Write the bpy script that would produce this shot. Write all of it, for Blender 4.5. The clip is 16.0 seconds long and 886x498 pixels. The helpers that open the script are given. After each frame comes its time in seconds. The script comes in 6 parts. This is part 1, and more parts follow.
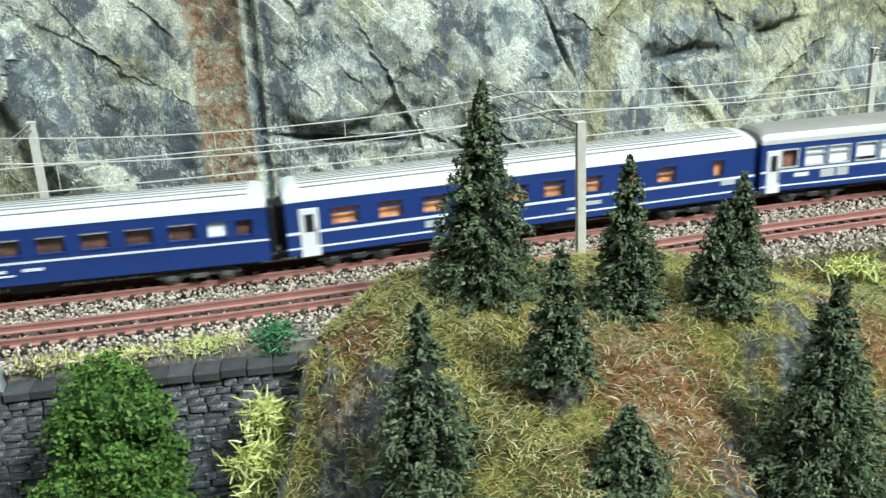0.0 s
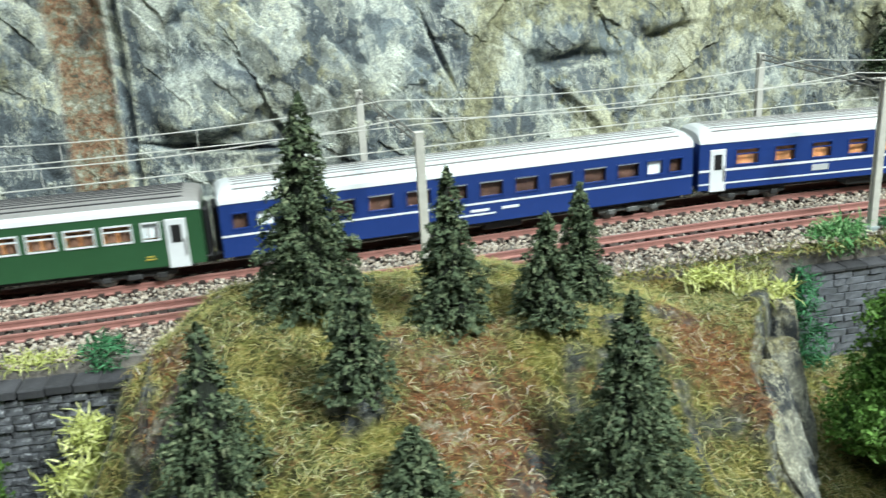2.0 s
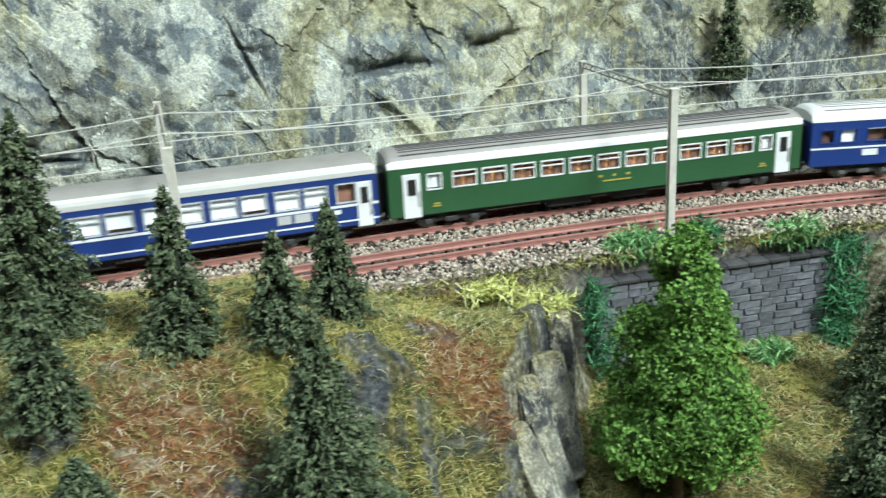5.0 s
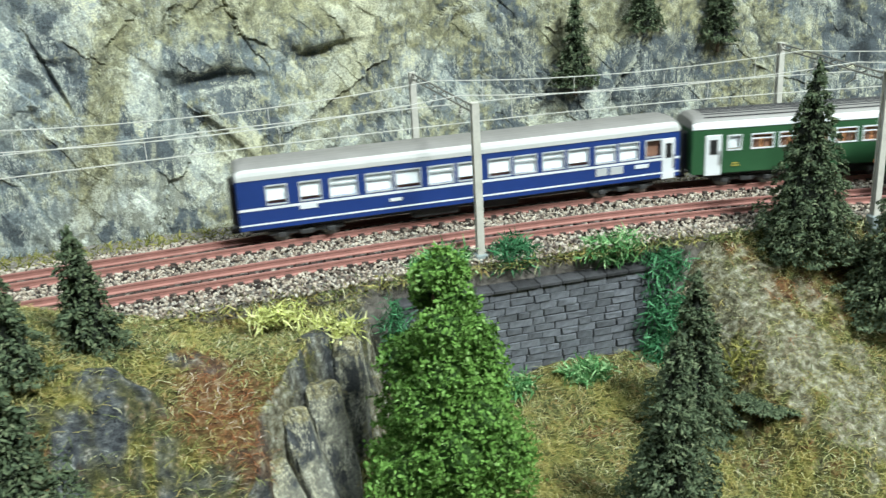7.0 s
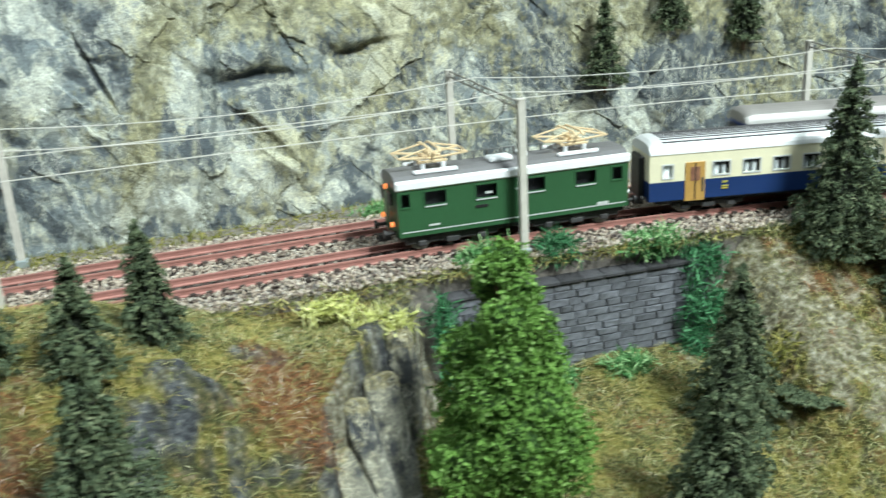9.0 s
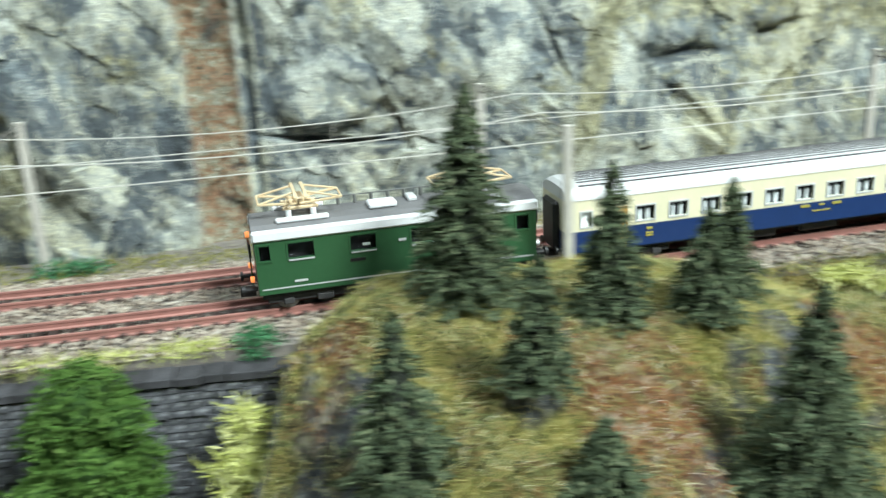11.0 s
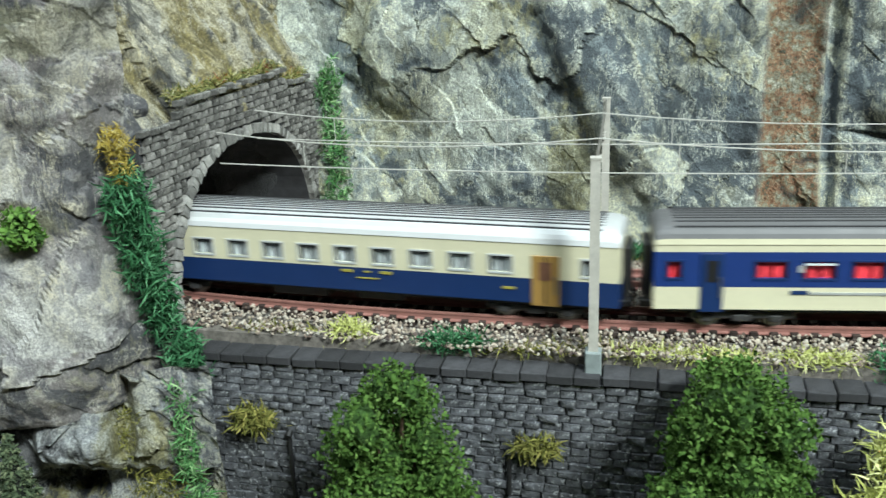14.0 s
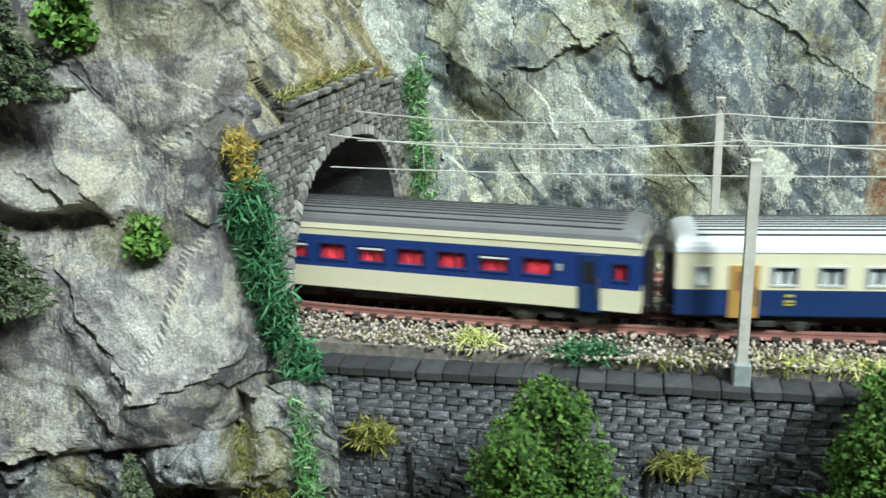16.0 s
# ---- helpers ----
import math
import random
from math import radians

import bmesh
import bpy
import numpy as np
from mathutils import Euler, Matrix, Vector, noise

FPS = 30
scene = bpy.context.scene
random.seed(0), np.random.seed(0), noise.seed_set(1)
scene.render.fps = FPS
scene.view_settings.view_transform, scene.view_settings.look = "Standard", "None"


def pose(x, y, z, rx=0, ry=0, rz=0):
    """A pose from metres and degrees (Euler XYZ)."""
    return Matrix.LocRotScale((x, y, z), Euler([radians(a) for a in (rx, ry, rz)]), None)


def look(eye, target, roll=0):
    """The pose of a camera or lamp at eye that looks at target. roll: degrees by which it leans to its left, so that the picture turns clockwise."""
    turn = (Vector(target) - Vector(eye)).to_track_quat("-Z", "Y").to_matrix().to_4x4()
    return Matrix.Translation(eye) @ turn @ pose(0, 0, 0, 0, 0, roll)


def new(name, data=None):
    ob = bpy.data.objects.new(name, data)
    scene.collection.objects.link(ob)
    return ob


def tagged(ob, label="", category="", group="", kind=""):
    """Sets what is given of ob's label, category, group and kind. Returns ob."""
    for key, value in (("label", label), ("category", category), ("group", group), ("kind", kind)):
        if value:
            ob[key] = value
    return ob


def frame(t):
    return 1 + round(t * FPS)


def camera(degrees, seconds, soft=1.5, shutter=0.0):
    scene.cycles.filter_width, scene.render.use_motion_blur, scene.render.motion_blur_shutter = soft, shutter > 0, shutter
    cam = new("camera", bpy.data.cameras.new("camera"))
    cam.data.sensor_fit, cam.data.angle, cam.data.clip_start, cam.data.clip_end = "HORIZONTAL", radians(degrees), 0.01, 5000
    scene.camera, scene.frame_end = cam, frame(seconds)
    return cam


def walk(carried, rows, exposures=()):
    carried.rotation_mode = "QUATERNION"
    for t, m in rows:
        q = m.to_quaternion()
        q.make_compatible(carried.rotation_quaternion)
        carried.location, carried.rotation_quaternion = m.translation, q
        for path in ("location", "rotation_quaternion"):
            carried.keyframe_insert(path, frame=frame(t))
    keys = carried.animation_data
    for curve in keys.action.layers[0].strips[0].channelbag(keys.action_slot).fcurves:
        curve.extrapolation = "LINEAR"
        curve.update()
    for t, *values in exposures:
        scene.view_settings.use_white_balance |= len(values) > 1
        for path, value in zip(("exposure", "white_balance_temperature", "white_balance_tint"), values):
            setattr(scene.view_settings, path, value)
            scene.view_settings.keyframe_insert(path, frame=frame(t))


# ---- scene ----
cam = camera(51.7, 16.0, soft=1.4, shutter=0.65)
METRES, EYE, TILT, LEAN, TURN = 0.41, 0.0925, 0.0, 0.0, -10.7
ROWS = [
    (0.0, 0.0, 0.0, 0.0, -0.94, -18.51, 2.82),
    (0.5, 0.0163, 0.0023, -0.0002, -0.97, -18.51, 2.85),
    (1.0, 0.0359, 0.0035, 0.0, -0.92, -18.53, 2.87),
    (1.5, 0.0624, 0.0051, -0.0001, -0.82, -18.54, 2.89),
    (2.0, 0.095, 0.0082, -0.0002, -1.57, -18.54, 2.95),
    (2.5, 0.1218, 0.0095, -0.0003, -1.88, -18.55, 2.95),
    (3.0, 0.1506, 0.0114, -0.0003, -2.09, -18.56, 2.94),
    (5.5, 0.2603, 0.0201, -0.001, -3.9, -18.65, 3.0),
    (6.0, 0.2986, 0.0281, -0.0016, -4.63, -18.66, 3.02),
    (6.5, 0.326, 0.0315, -0.0019, -5.27, -18.64, 3.02),
    (7.0, 0.3486, 0.0349, -0.0019, -5.7, -18.67, 3.02),
    (7.5, 0.3643, 0.0378, -0.0022, -6.01, -18.68, 3.02),
    (8.0, 0.3694, 0.0375, -0.002, -6.3, -18.65, 3.05),
    (10.5, 0.0927, 0.0085, 0.0014, -4.29, -18.71, 2.79),
    (11.0, 0.0181, 0.008, 0.0023, -0.03, -18.73, 2.79),
    (11.5, -0.0429, 0.0104, 0.0005, 6.15, -18.54, 2.57),
    (12.0, -0.0866, 0.0165, -0.0003, 12.05, -18.52, 2.45),
    (12.5, -0.1172, 0.0215, -0.001, 16.35, -18.47, 2.42),
    (13.0, -0.1417, 0.0212, -0.0012, 18.9, -18.39, 2.33),
    (13.5, -0.1545, 0.0176, -0.0009, 20.09, -18.38, 2.31),
    (14.0, -0.1683, 0.0157, -0.0011, 20.72, -18.39, 2.23),
    (14.5, -0.1884, 0.013, -0.0017, 20.8, -18.34, 2.23),
    (15.0, -0.2097, 0.0116, -0.0016, 20.51, -18.37, 2.23),
    (15.5, -0.2331, 0.0103, -0.0017, 20.11, -18.37, 2.21),
    (16.0, -0.2539, 0.0102, -0.0016, 19.97, -18.43, 2.2),
]
walk(cam, [(t, pose(0, 0, EYE, TILT, LEAN, TURN) @ pose(METRES * x, METRES * y, METRES * z, 90 + pitch, roll, yaw)) for t, x, y, z, yaw, pitch, roll in ROWS],
     exposures=[(0.0, 0.0), (3.0, 0.0), (6.0, -0.08), (8.0, -0.08), (10.5, 0.06), (11.5, 0.08), (12.0, 0.0), (13.0, -0.18), (13.6, -0.16), (14.5, -0.10), (15.0, -0.02), (16.0, 0.03)])

# ---- light: an exhibition room, lit by an added key lamp and fill lamp ----
world = bpy.data.worlds.new("room_air")
scene.world = world
world.use_nodes = True
world.node_tree.nodes["Background"].inputs[0].default_value = (0.78, 0.95, 1.0, 1)
world.node_tree.nodes["Background"].inputs[1].default_value = 0.095


def area(name, at, target, w, h, watts, colour):
    data = bpy.data.lights.new(name, "AREA")
    data.shape, data.size, data.size_y, data.energy, data.color = "RECTANGLE", w, h, watts, colour
    ob = new(name, data)
    ob.matrix_world = look(at, target)
    return ob


# Unseen key lamp at the front right, then a wide fill below the ceiling.
area("ceiling_tube_light", (0.68, -0.58, 1.07), (-0.08, 0.25, 0.0), 0.36, 0.21, 40.5, (0.885, 1.0, 0.97))
area("ceiling_tube_light", (-0.28, -0.08, 1.40), (-0.05, 0.25, 0.03), 1.2, 0.40, 15, (0.84, 1.0, 1.06))


# ---- materials ----
def nodes_of(name):
    m = bpy.data.materials.new(name)
    m.use_nodes = True
    return m, m.node_tree.nodes, m.node_tree.links, m.node_tree.nodes["Principled BSDF"]


def noise_node(n, l, scale, detail=4, rough=0.55, vector=None, dist=0.0):
    t = n.new("ShaderNodeTexNoise")
    t.inputs["Scale"].default_value, t.inputs["Detail"].default_value = scale, detail
    t.inputs["Roughness"].default_value, t.inputs["Distortion"].default_value = rough, dist
    if vector:
        l.new(vector, t.inputs["Vector"])
    return t.outputs["Fac"]


def ramp_node(n, l, fac, stops):
    r = n.new("ShaderNodeValToRGB")
    e = r.color_ramp.elements
    while len(e) < len(stops):
        e.new(0.5)
    for el, (p, c) in zip(e, stops):
        el.position, el.color = p, (*c, 1) if len(c) == 3 else c
    l.new(fac, r.inputs[0])
    return r.outputs[0]


def mix_node(n, l, fac, a, b, kind="MIX"):
    m = n.new("ShaderNodeMix")
    m.data_type, m.blend_type = "RGBA", kind
    for sock, v in ((m.inputs[0], fac), (m.inputs[6], a), (m.inputs[7], b)):
        if hasattr(v, "is_linked"):
            l.new(v, sock)
        else:
            sock.default_value = v if isinstance(v, float) else (*v, 1)
    return m.outputs[2]


def math_node(n, l, op, a, b=0.0, c=0.0, clamp=False):
    m = n.new("ShaderNodeMath")
    m.operation, m.use_clamp = op, clamp
    for sock, v in zip(m.inputs, (a, b, c)):
        if hasattr(v, "is_linked"):
            l.new(v, sock)
        else:
            sock.default_value = v
    return m.outputs[0]


def bump_node(n, l, bsdf, height, dist, strength=1.0):
    b = n.new("ShaderNodeBump")
    b.inputs["Distance"].default_value, b.inputs["Strength"].default_value = dist, strength
    l.new(height, b.inputs["Height"])
    l.new(b.outputs[0], bsdf.inputs["Normal"])


def coords(n):
    return n.new("ShaderNodeTexCoord").outputs["Object"]


def plain(name, base, rough=0.5, metal=0.0, vary=0.10, scale=150, bump=0.00004, spread=0.0, chalk=None):
    """A painted or moulded surface with soft wear at two scales."""
    m, n, l, p = nodes_of(name)
    v = coords(n)
    a, b = noise_node(n, l, scale, 3, vector=v), noise_node(n, l, scale * 9, 3, vector=v)
    f = math_node(n, l, "MULTIPLY_ADD", a, 0.6, math_node(n, l, "MULTIPLY", b, 0.4))
    lo, hi = [c * (1 - vary) for c in base], [min(1, c * (1 + vary)) for c in base]
    col = ramp_node(n, l, f, [(0.35, lo), (0.65, hi)])
    if spread:
        r = n.new("ShaderNodeObjectInfo").outputs["Random"]
        tone = ramp_node(n, l, r, [(0.0, (1 - spread,) * 3), (0.55, (1.0,) * 3), (1.0, (1 + spread,) * 3)])
        col = mix_node(n, l, 1.0, col, tone, "MULTIPLY")
    if chalk:
        c = noise_node(n, l, scale * 1.7, 6, 0.7, vector=v)
        col = mix_node(n, l, ramp_node(n, l, c, [(0.56, (0,) * 3), (0.64, (0.9,) * 3)]), col, chalk)
    l.new(col, p.inputs["Base Color"])
    l.new(ramp_node(n, l, b, [(0.3, (rough * 0.8,) * 3), (0.7, (min(1, rough * 1.2),) * 3)]), p.inputs["Roughness"])
    p.inputs["Metallic"].default_value = metal
    if bump:
        bump_node(n, l, p, b, bump)
    return m


def island(name, stops, rough=0.8, patch=None, patch_scale=60, trans=0.0):
    """Loose pieces in one mesh, each its own tone; patch: a second set of tones in drifts."""
    m, n, l, p = nodes_of(name)
    r = n.new("ShaderNodeNewGeometry").outputs["Random Per Island"]
    col = ramp_node(n, l, r, stops)
    if patch:
        f = noise_node(n, l, patch_scale, 3, vector=coords(n))
        col = mix_node(n, l, ramp_node(n, l, f, [(0.47, (0, 0, 0)), (0.58, (1, 1, 1))]), col, ramp_node(n, l, r, patch))
    l.new(col, p.inputs["Base Color"])
    p.inputs["Roughness"].default_value = rough
    p.inputs["Specular IOR Level"].default_value = 0.25
    return m


def rock(name, dark, cold, warm, pale, moss, stripe=False, speckle=1.0):
    """Cast plaster rock: each broken face washed in its own tone, brushed pale on edges, mossy in drifts."""
    m, n, l, p = nodes_of(name)
    v = coords(n)
    sep = n.new("ShaderNodeSeparateXYZ")
    l.new(v, sep.inputs[0])

    def attr(key):
        a = n.new("ShaderNodeAttribute")
        a.attribute_name = key
        return a.outputs["Fac"]

    def slanted(scale, lean):
        mp = n.new("ShaderNodeMapping")
        mp.inputs["Scale"].default_value, mp.inputs["Rotation"].default_value = scale, (0, lean, 0)
        l.new(v, mp.inputs[0])
        return mp.outputs[0]

    fine, grit = noise_node(n, l, 330, 8, 0.72, vector=v), noise_node(n, l, 1700, 4, 0.7, vector=v)
    mid = noise_node(n, l, 95, 8, 0.72, vector=v, dist=0.5)
    run_a = noise_node(n, l, 1.0, 7, 0.72, vector=slanted((420, 200, 85), 0.50), dist=0.5)
    run_b = noise_node(n, l, 1.0, 7, 0.72, vector=slanted((360, 200, 100), -0.45), dist=0.5)
    tone = attr("tone")
    mix = math_node(n, l, "MULTIPLY_ADD", run_a, 0.34, math_node(n, l, "MULTIPLY", run_b, 0.30))
    mix = math_node(n, l, "MULTIPLY_ADD", mid, 0.22, mix)
    mix = math_node(n, l, "MULTIPLY_ADD", fine, 0.36, mix)
    mix = math_node(n, l, "MULTIPLY_ADD", math_node(n, l, "SUBTRACT", tone, 0.5), 0.50, mix)
    hue = ramp_node(n, l, noise_node(n, l, 38, 5, 0.6, vector=v, dist=0.4), [(0.44, (0,) * 3), (0.60, (1,) * 3)])
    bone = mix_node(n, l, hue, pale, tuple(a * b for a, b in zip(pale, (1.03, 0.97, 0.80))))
    half = tuple(0.55 * a + 0.45 * b for a, b in zip(cold, pale))
    body = mix_node(n, l, ramp_node(n, l, noise_node(n, l, 24, 3, vector=v), [(0.42, (0,) * 3), (0.58, (1,) * 3)]), cold, warm)
    col = mix_node(n, l, ramp_node(n, l, mix, [(0.515, (1,) * 3), (0.585, (0,) * 3)]), body, dark)
    col = mix_node(n, l, ramp_node(n, l, mix, [(0.665, (0,) * 3), (0.705, (0.95,) * 3)]), col, half)
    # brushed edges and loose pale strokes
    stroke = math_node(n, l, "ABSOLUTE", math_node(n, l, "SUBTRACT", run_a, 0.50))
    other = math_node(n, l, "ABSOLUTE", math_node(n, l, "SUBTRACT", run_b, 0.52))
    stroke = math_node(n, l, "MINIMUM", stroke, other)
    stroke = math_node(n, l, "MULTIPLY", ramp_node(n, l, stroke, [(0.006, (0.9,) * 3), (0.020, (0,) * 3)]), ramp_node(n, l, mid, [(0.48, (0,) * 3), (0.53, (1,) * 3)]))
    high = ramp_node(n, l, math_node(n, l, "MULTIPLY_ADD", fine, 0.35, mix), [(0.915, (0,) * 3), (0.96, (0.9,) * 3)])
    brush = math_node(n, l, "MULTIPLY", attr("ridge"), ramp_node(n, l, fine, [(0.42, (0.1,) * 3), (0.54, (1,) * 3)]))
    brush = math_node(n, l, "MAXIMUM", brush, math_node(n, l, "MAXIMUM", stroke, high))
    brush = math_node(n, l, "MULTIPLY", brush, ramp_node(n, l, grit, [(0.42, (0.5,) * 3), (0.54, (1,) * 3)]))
    # moss drifts
    mo = math_node(n, l, "MULTIPLY_ADD", run_b, 0.5, math_node(n, l, "MULTIPLY_ADD", fine, 0.5, attr("moss")))
    mo = ramp_node(n, l, mo, [(0.55, (0,) * 3), (0.66, (0.72,) * 3)])
    tint = ramp_node(n, l, fine, [(0.36, tuple(c * 0.45 for c in moss)), (0.52, moss), (0.66, tuple(min(1, c * 1.7) for c in moss))])
    col = mix_node(n, l, mo, col, tint)
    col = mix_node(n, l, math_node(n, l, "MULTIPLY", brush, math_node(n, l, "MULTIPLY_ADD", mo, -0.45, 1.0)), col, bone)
    if stripe:
        wob = math_node(n, l, "MULTIPLY_ADD", noise_node(n, l, 45, 3, vector=v), 0.006, -0.003)
        d = math_node(n, l, "ABSOLUTE", math_node(n, l, "ADD", math_node(n, l, "ADD", sep.outputs[0], 0.0125), wob))
        band = ramp_node(n, l, math_node(n, l, "MULTIPLY", d, 50.0), [(0.36, (0.92,) * 3), (0.48, (0,) * 3)])
        rust = ramp_node(n, l, noise_node(n, l, 360, 6, 0.75, vector=v),
                         [(0.37, (0.10, 0.11, 0.075)), (0.44, (0.28, 0.125, 0.065)), (0.50, (0.33, 0.24, 0.15)), (0.56, (0.25, 0.26, 0.19)), (0.63, (0.54, 0.52, 0.43))])
        col = mix_node(n, l, band, col, rust)
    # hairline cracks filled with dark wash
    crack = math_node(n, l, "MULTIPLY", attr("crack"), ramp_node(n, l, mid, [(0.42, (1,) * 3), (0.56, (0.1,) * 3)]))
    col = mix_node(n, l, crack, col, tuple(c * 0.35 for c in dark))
    col = mix_node(n, l, 0.75 * speckle, col, ramp_node(n, l, grit, [(0.38, (0.60, 0.60, 0.62)), (0.50, (0.98, 0.98, 0.98)), (0.62, (1.34, 1.34, 1.30))]), "MULTIPLY")
    l.new(col, p.inputs["Base Color"])
    p.inputs["Roughness"].default_value = 0.85
    p.inputs["Specular IOR Level"].default_value = 0.25
    bump_node(n, l, p, math_node(n, l, "MULTIPLY_ADD", grit, 0.35, math_node(n, l, "ADD", fine, math_node(n, l, "MULTIPLY", run_a, 0.8))), 0.0011)
    return m


def turf(name):
    """Scatter-covered slope: olive and straw fibre mats, rust drifts, bare grey plaster."""
    m, n, l, p = nodes_of(name)
    v = coords(n)
    fine, grit = noise_node(n, l, 420, 8, 0.75, vector=v), noise_node(n, l, 1500, 4, 0.7, vector=v)
    col = ramp_node(n, l, fine, [(0.33, (0.02, 0.022, 0.009)), (0.47, (0.06, 0.06, 0.018)), (0.56, (0.13, 0.12, 0.035)), (0.62, (0.22, 0.12, 0.05)), (0.68, (0.40, 0.38, 0.24))])
    rust = ramp_node(n, l, fine, [(0.36, (0.06, 0.035, 0.02)), (0.48, (0.17, 0.075, 0.035)), (0.56, (0.22, 0.12, 0.06)), (0.66, (0.34, 0.27, 0.19))])
    drift = noise_node(n, l, 70, 6, 0.7, vector=v)
    bright = ramp_node(n, l, fine, [(0.36, (0.05, 0.05, 0.012)), (0.50, (0.16, 0.145, 0.03)), (0.64, (0.38, 0.35, 0.12))])
    brown = ramp_node(n, l, fine, [(0.36, (0.05, 0.03, 0.012)), (0.50, (0.16, 0.085, 0.03)), (0.64, (0.30, 0.20, 0.09))])
    col = mix_node(n, l, ramp_node(n, l, drift, [(0.52, (0,) * 3), (0.60, (0.9,) * 3)]), col, bright)
    col = mix_node(n, l, ramp_node(n, l, drift, [(0.36, (0.85,) * 3), (0.43, (0,) * 3)]), col, brown)
    ru = n.new("ShaderNodeAttribute")
    ru.attribute_name = "rust"
    col = mix_node(n, l, ru.outputs["Fac"], col, rust)
    stone = ramp_node(n, l, fine, [(0.34, (0.018, 0.020, 0.025)), (0.46, (0.058, 0.063, 0.072)), (0.57, (0.12, 0.13, 0.135)), (0.67, (0.44, 0.46, 0.42))])
    at = n.new("ShaderNodeAttribute")
    at.attribute_name = "bare"
    bare = math_node(n, l, "MULTIPLY", at.outputs["Fac"], ramp_node(n, l, noise_node(n, l, 120, 4, vector=v), [(0.35, (0.2,) * 3), (0.55, (1,) * 3)]))
    col = mix_node(n, l, bare, col, stone)
    ch = n.new("ShaderNodeAttribute")
    ch.attribute_name = "chalk"
    bone = ramp_node(n, l, fine, [(0.34, (0.05, 0.045, 0.03)), (0.46, (0.17, 0.15, 0.10)), (0.55, (0.34, 0.33, 0.25)), (0.66, (0.64, 0.63, 0.55))])
    col = mix_node(n, l, ch.outputs["Fac"], col, bone)
    l.new(col, p.inputs["Base Color"])
    p.inputs["Roughness"].default_value = 0.9
    p.inputs["Specular IOR Level"].default_value = 0.2
    bump_node(n, l, p, math_node(n, l, "MULTIPLY_ADD", grit, 0.5, fine), 0.0012)
    return m


def glass(name, tint=(0.9, 0.95, 1.0)):
    m, n, l, p = nodes_of(name)
    p.inputs["Base Color"].default_value = (*tint, 1)
    p.inputs["Transmission Weight"].default_value = 1.0
    p.inputs["Roughness"].default_value = 0.05
    p.inputs["IOR"].default_value = 1.08
    return m


M_CLIFF = rock("cliff_plaster", (0.105, 0.125, 0.14), (0.215, 0.255, 0.27), (0.265, 0.275, 0.23), (0.64, 0.67, 0.59), (0.29, 0.275, 0.145), stripe=True)
M_ROCK = rock("pale_rock_plaster", (0.12, 0.12, 0.13), (0.235, 0.23, 0.24), (0.285, 0.26, 0.255), (0.58, 0.57, 0.54), (0.27, 0.26, 0.17), speckle=0.7)
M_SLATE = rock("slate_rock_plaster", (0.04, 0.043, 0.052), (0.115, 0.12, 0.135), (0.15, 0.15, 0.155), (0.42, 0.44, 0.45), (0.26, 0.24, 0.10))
M_SLOPE = rock("mossy_rock_plaster", (0.10, 0.10, 0.095), (0.225, 0.225, 0.205), (0.25, 0.235, 0.19), (0.60, 0.58, 0.50), (0.27, 0.225, 0.09))
M_CRAG = rock("crag_plaster", (0.07, 0.075, 0.08), (0.19, 0.20, 0.185), (0.23, 0.225, 0.18), (0.62, 0.62, 0.55), (0.26, 0.22, 0.09))
M_TURF = turf("scatter_turf")
M_GRAVELBED = plain("ballast_glue", (0.20, 0.18, 0.16), 0.9, vary=0.5, scale=500, bump=0.0003)
M_BALLAST = island("ballast_stone", [(0.0, (0.05, 0.04, 0.04)), (0.14, (0.16, 0.12, 0.10)), (0.35, (0.38, 0.31, 0.25)), (0.7, (0.55, 0.48, 0.39)), (0.90, (0.47, 0.44, 0.39)), (1.0, (0.60, 0.52, 0.43))], 0.85)
M_RAIL = plain("rust_painted_rail", (0.36, 0.17, 0.145), 0.45, 0.0, 0.15, 300)
M_SLEEPER = plain("dark_sleeper", (0.05, 0.035, 0.03), 0.7, 0, 0.3, 400, spread=0.4)
M_STONE = plain("slate_grey_stone", (0.12, 0.125, 0.14), 0.8, 0, 0.75, 520, 0.00040, spread=0.25, chalk=(0.52, 0.54, 0.56))
M_PORTAL = plain("weathered_portal_stone", (0.185, 0.18, 0.17), 0.85, 0, 0.55, 420, 0.0004, spread=0.55, chalk=(0.50, 0.49, 0.46))
M_STONEBLUE = plain("slate_blue_stone", (0.125, 0.132, 0.152), 0.8, 0, 0.4, 520, 0.0002, spread=0.25)
M_ARCH = plain("pale_arch_stone", (0.30, 0.295, 0.28), 0.85, 0, 0.4, 420, 0.0003, spread=0.4)
M_MORTAR = plain("dark_mortar", (0.045, 0.045, 0.05), 0.9, 0, 0.3, 300)
M_COPING = plain("charcoal_coping", (0.045, 0.045, 0.05), 0.8, 0, 0.35, 500, 0.0002, spread=0.4)
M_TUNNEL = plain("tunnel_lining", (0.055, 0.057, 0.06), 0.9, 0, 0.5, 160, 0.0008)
M_MAST = plain("light_grey_mast", (0.55, 0.53, 0.48), 0.55, 0.0, 0.12, 400)
M_BASE = plain("concrete_footing", (0.25, 0.29, 0.29), 0.85, 0, 0.2, 500)
M_WIRE = plain("tinned_wire", (0.58, 0.57, 0.53), 0.4, 0.0, 0.08, 300, 0)
M_GANTRY = plain("lattice_steel", (0.20, 0.19, 0.17), 0.6, 0.2, 0.2, 400)
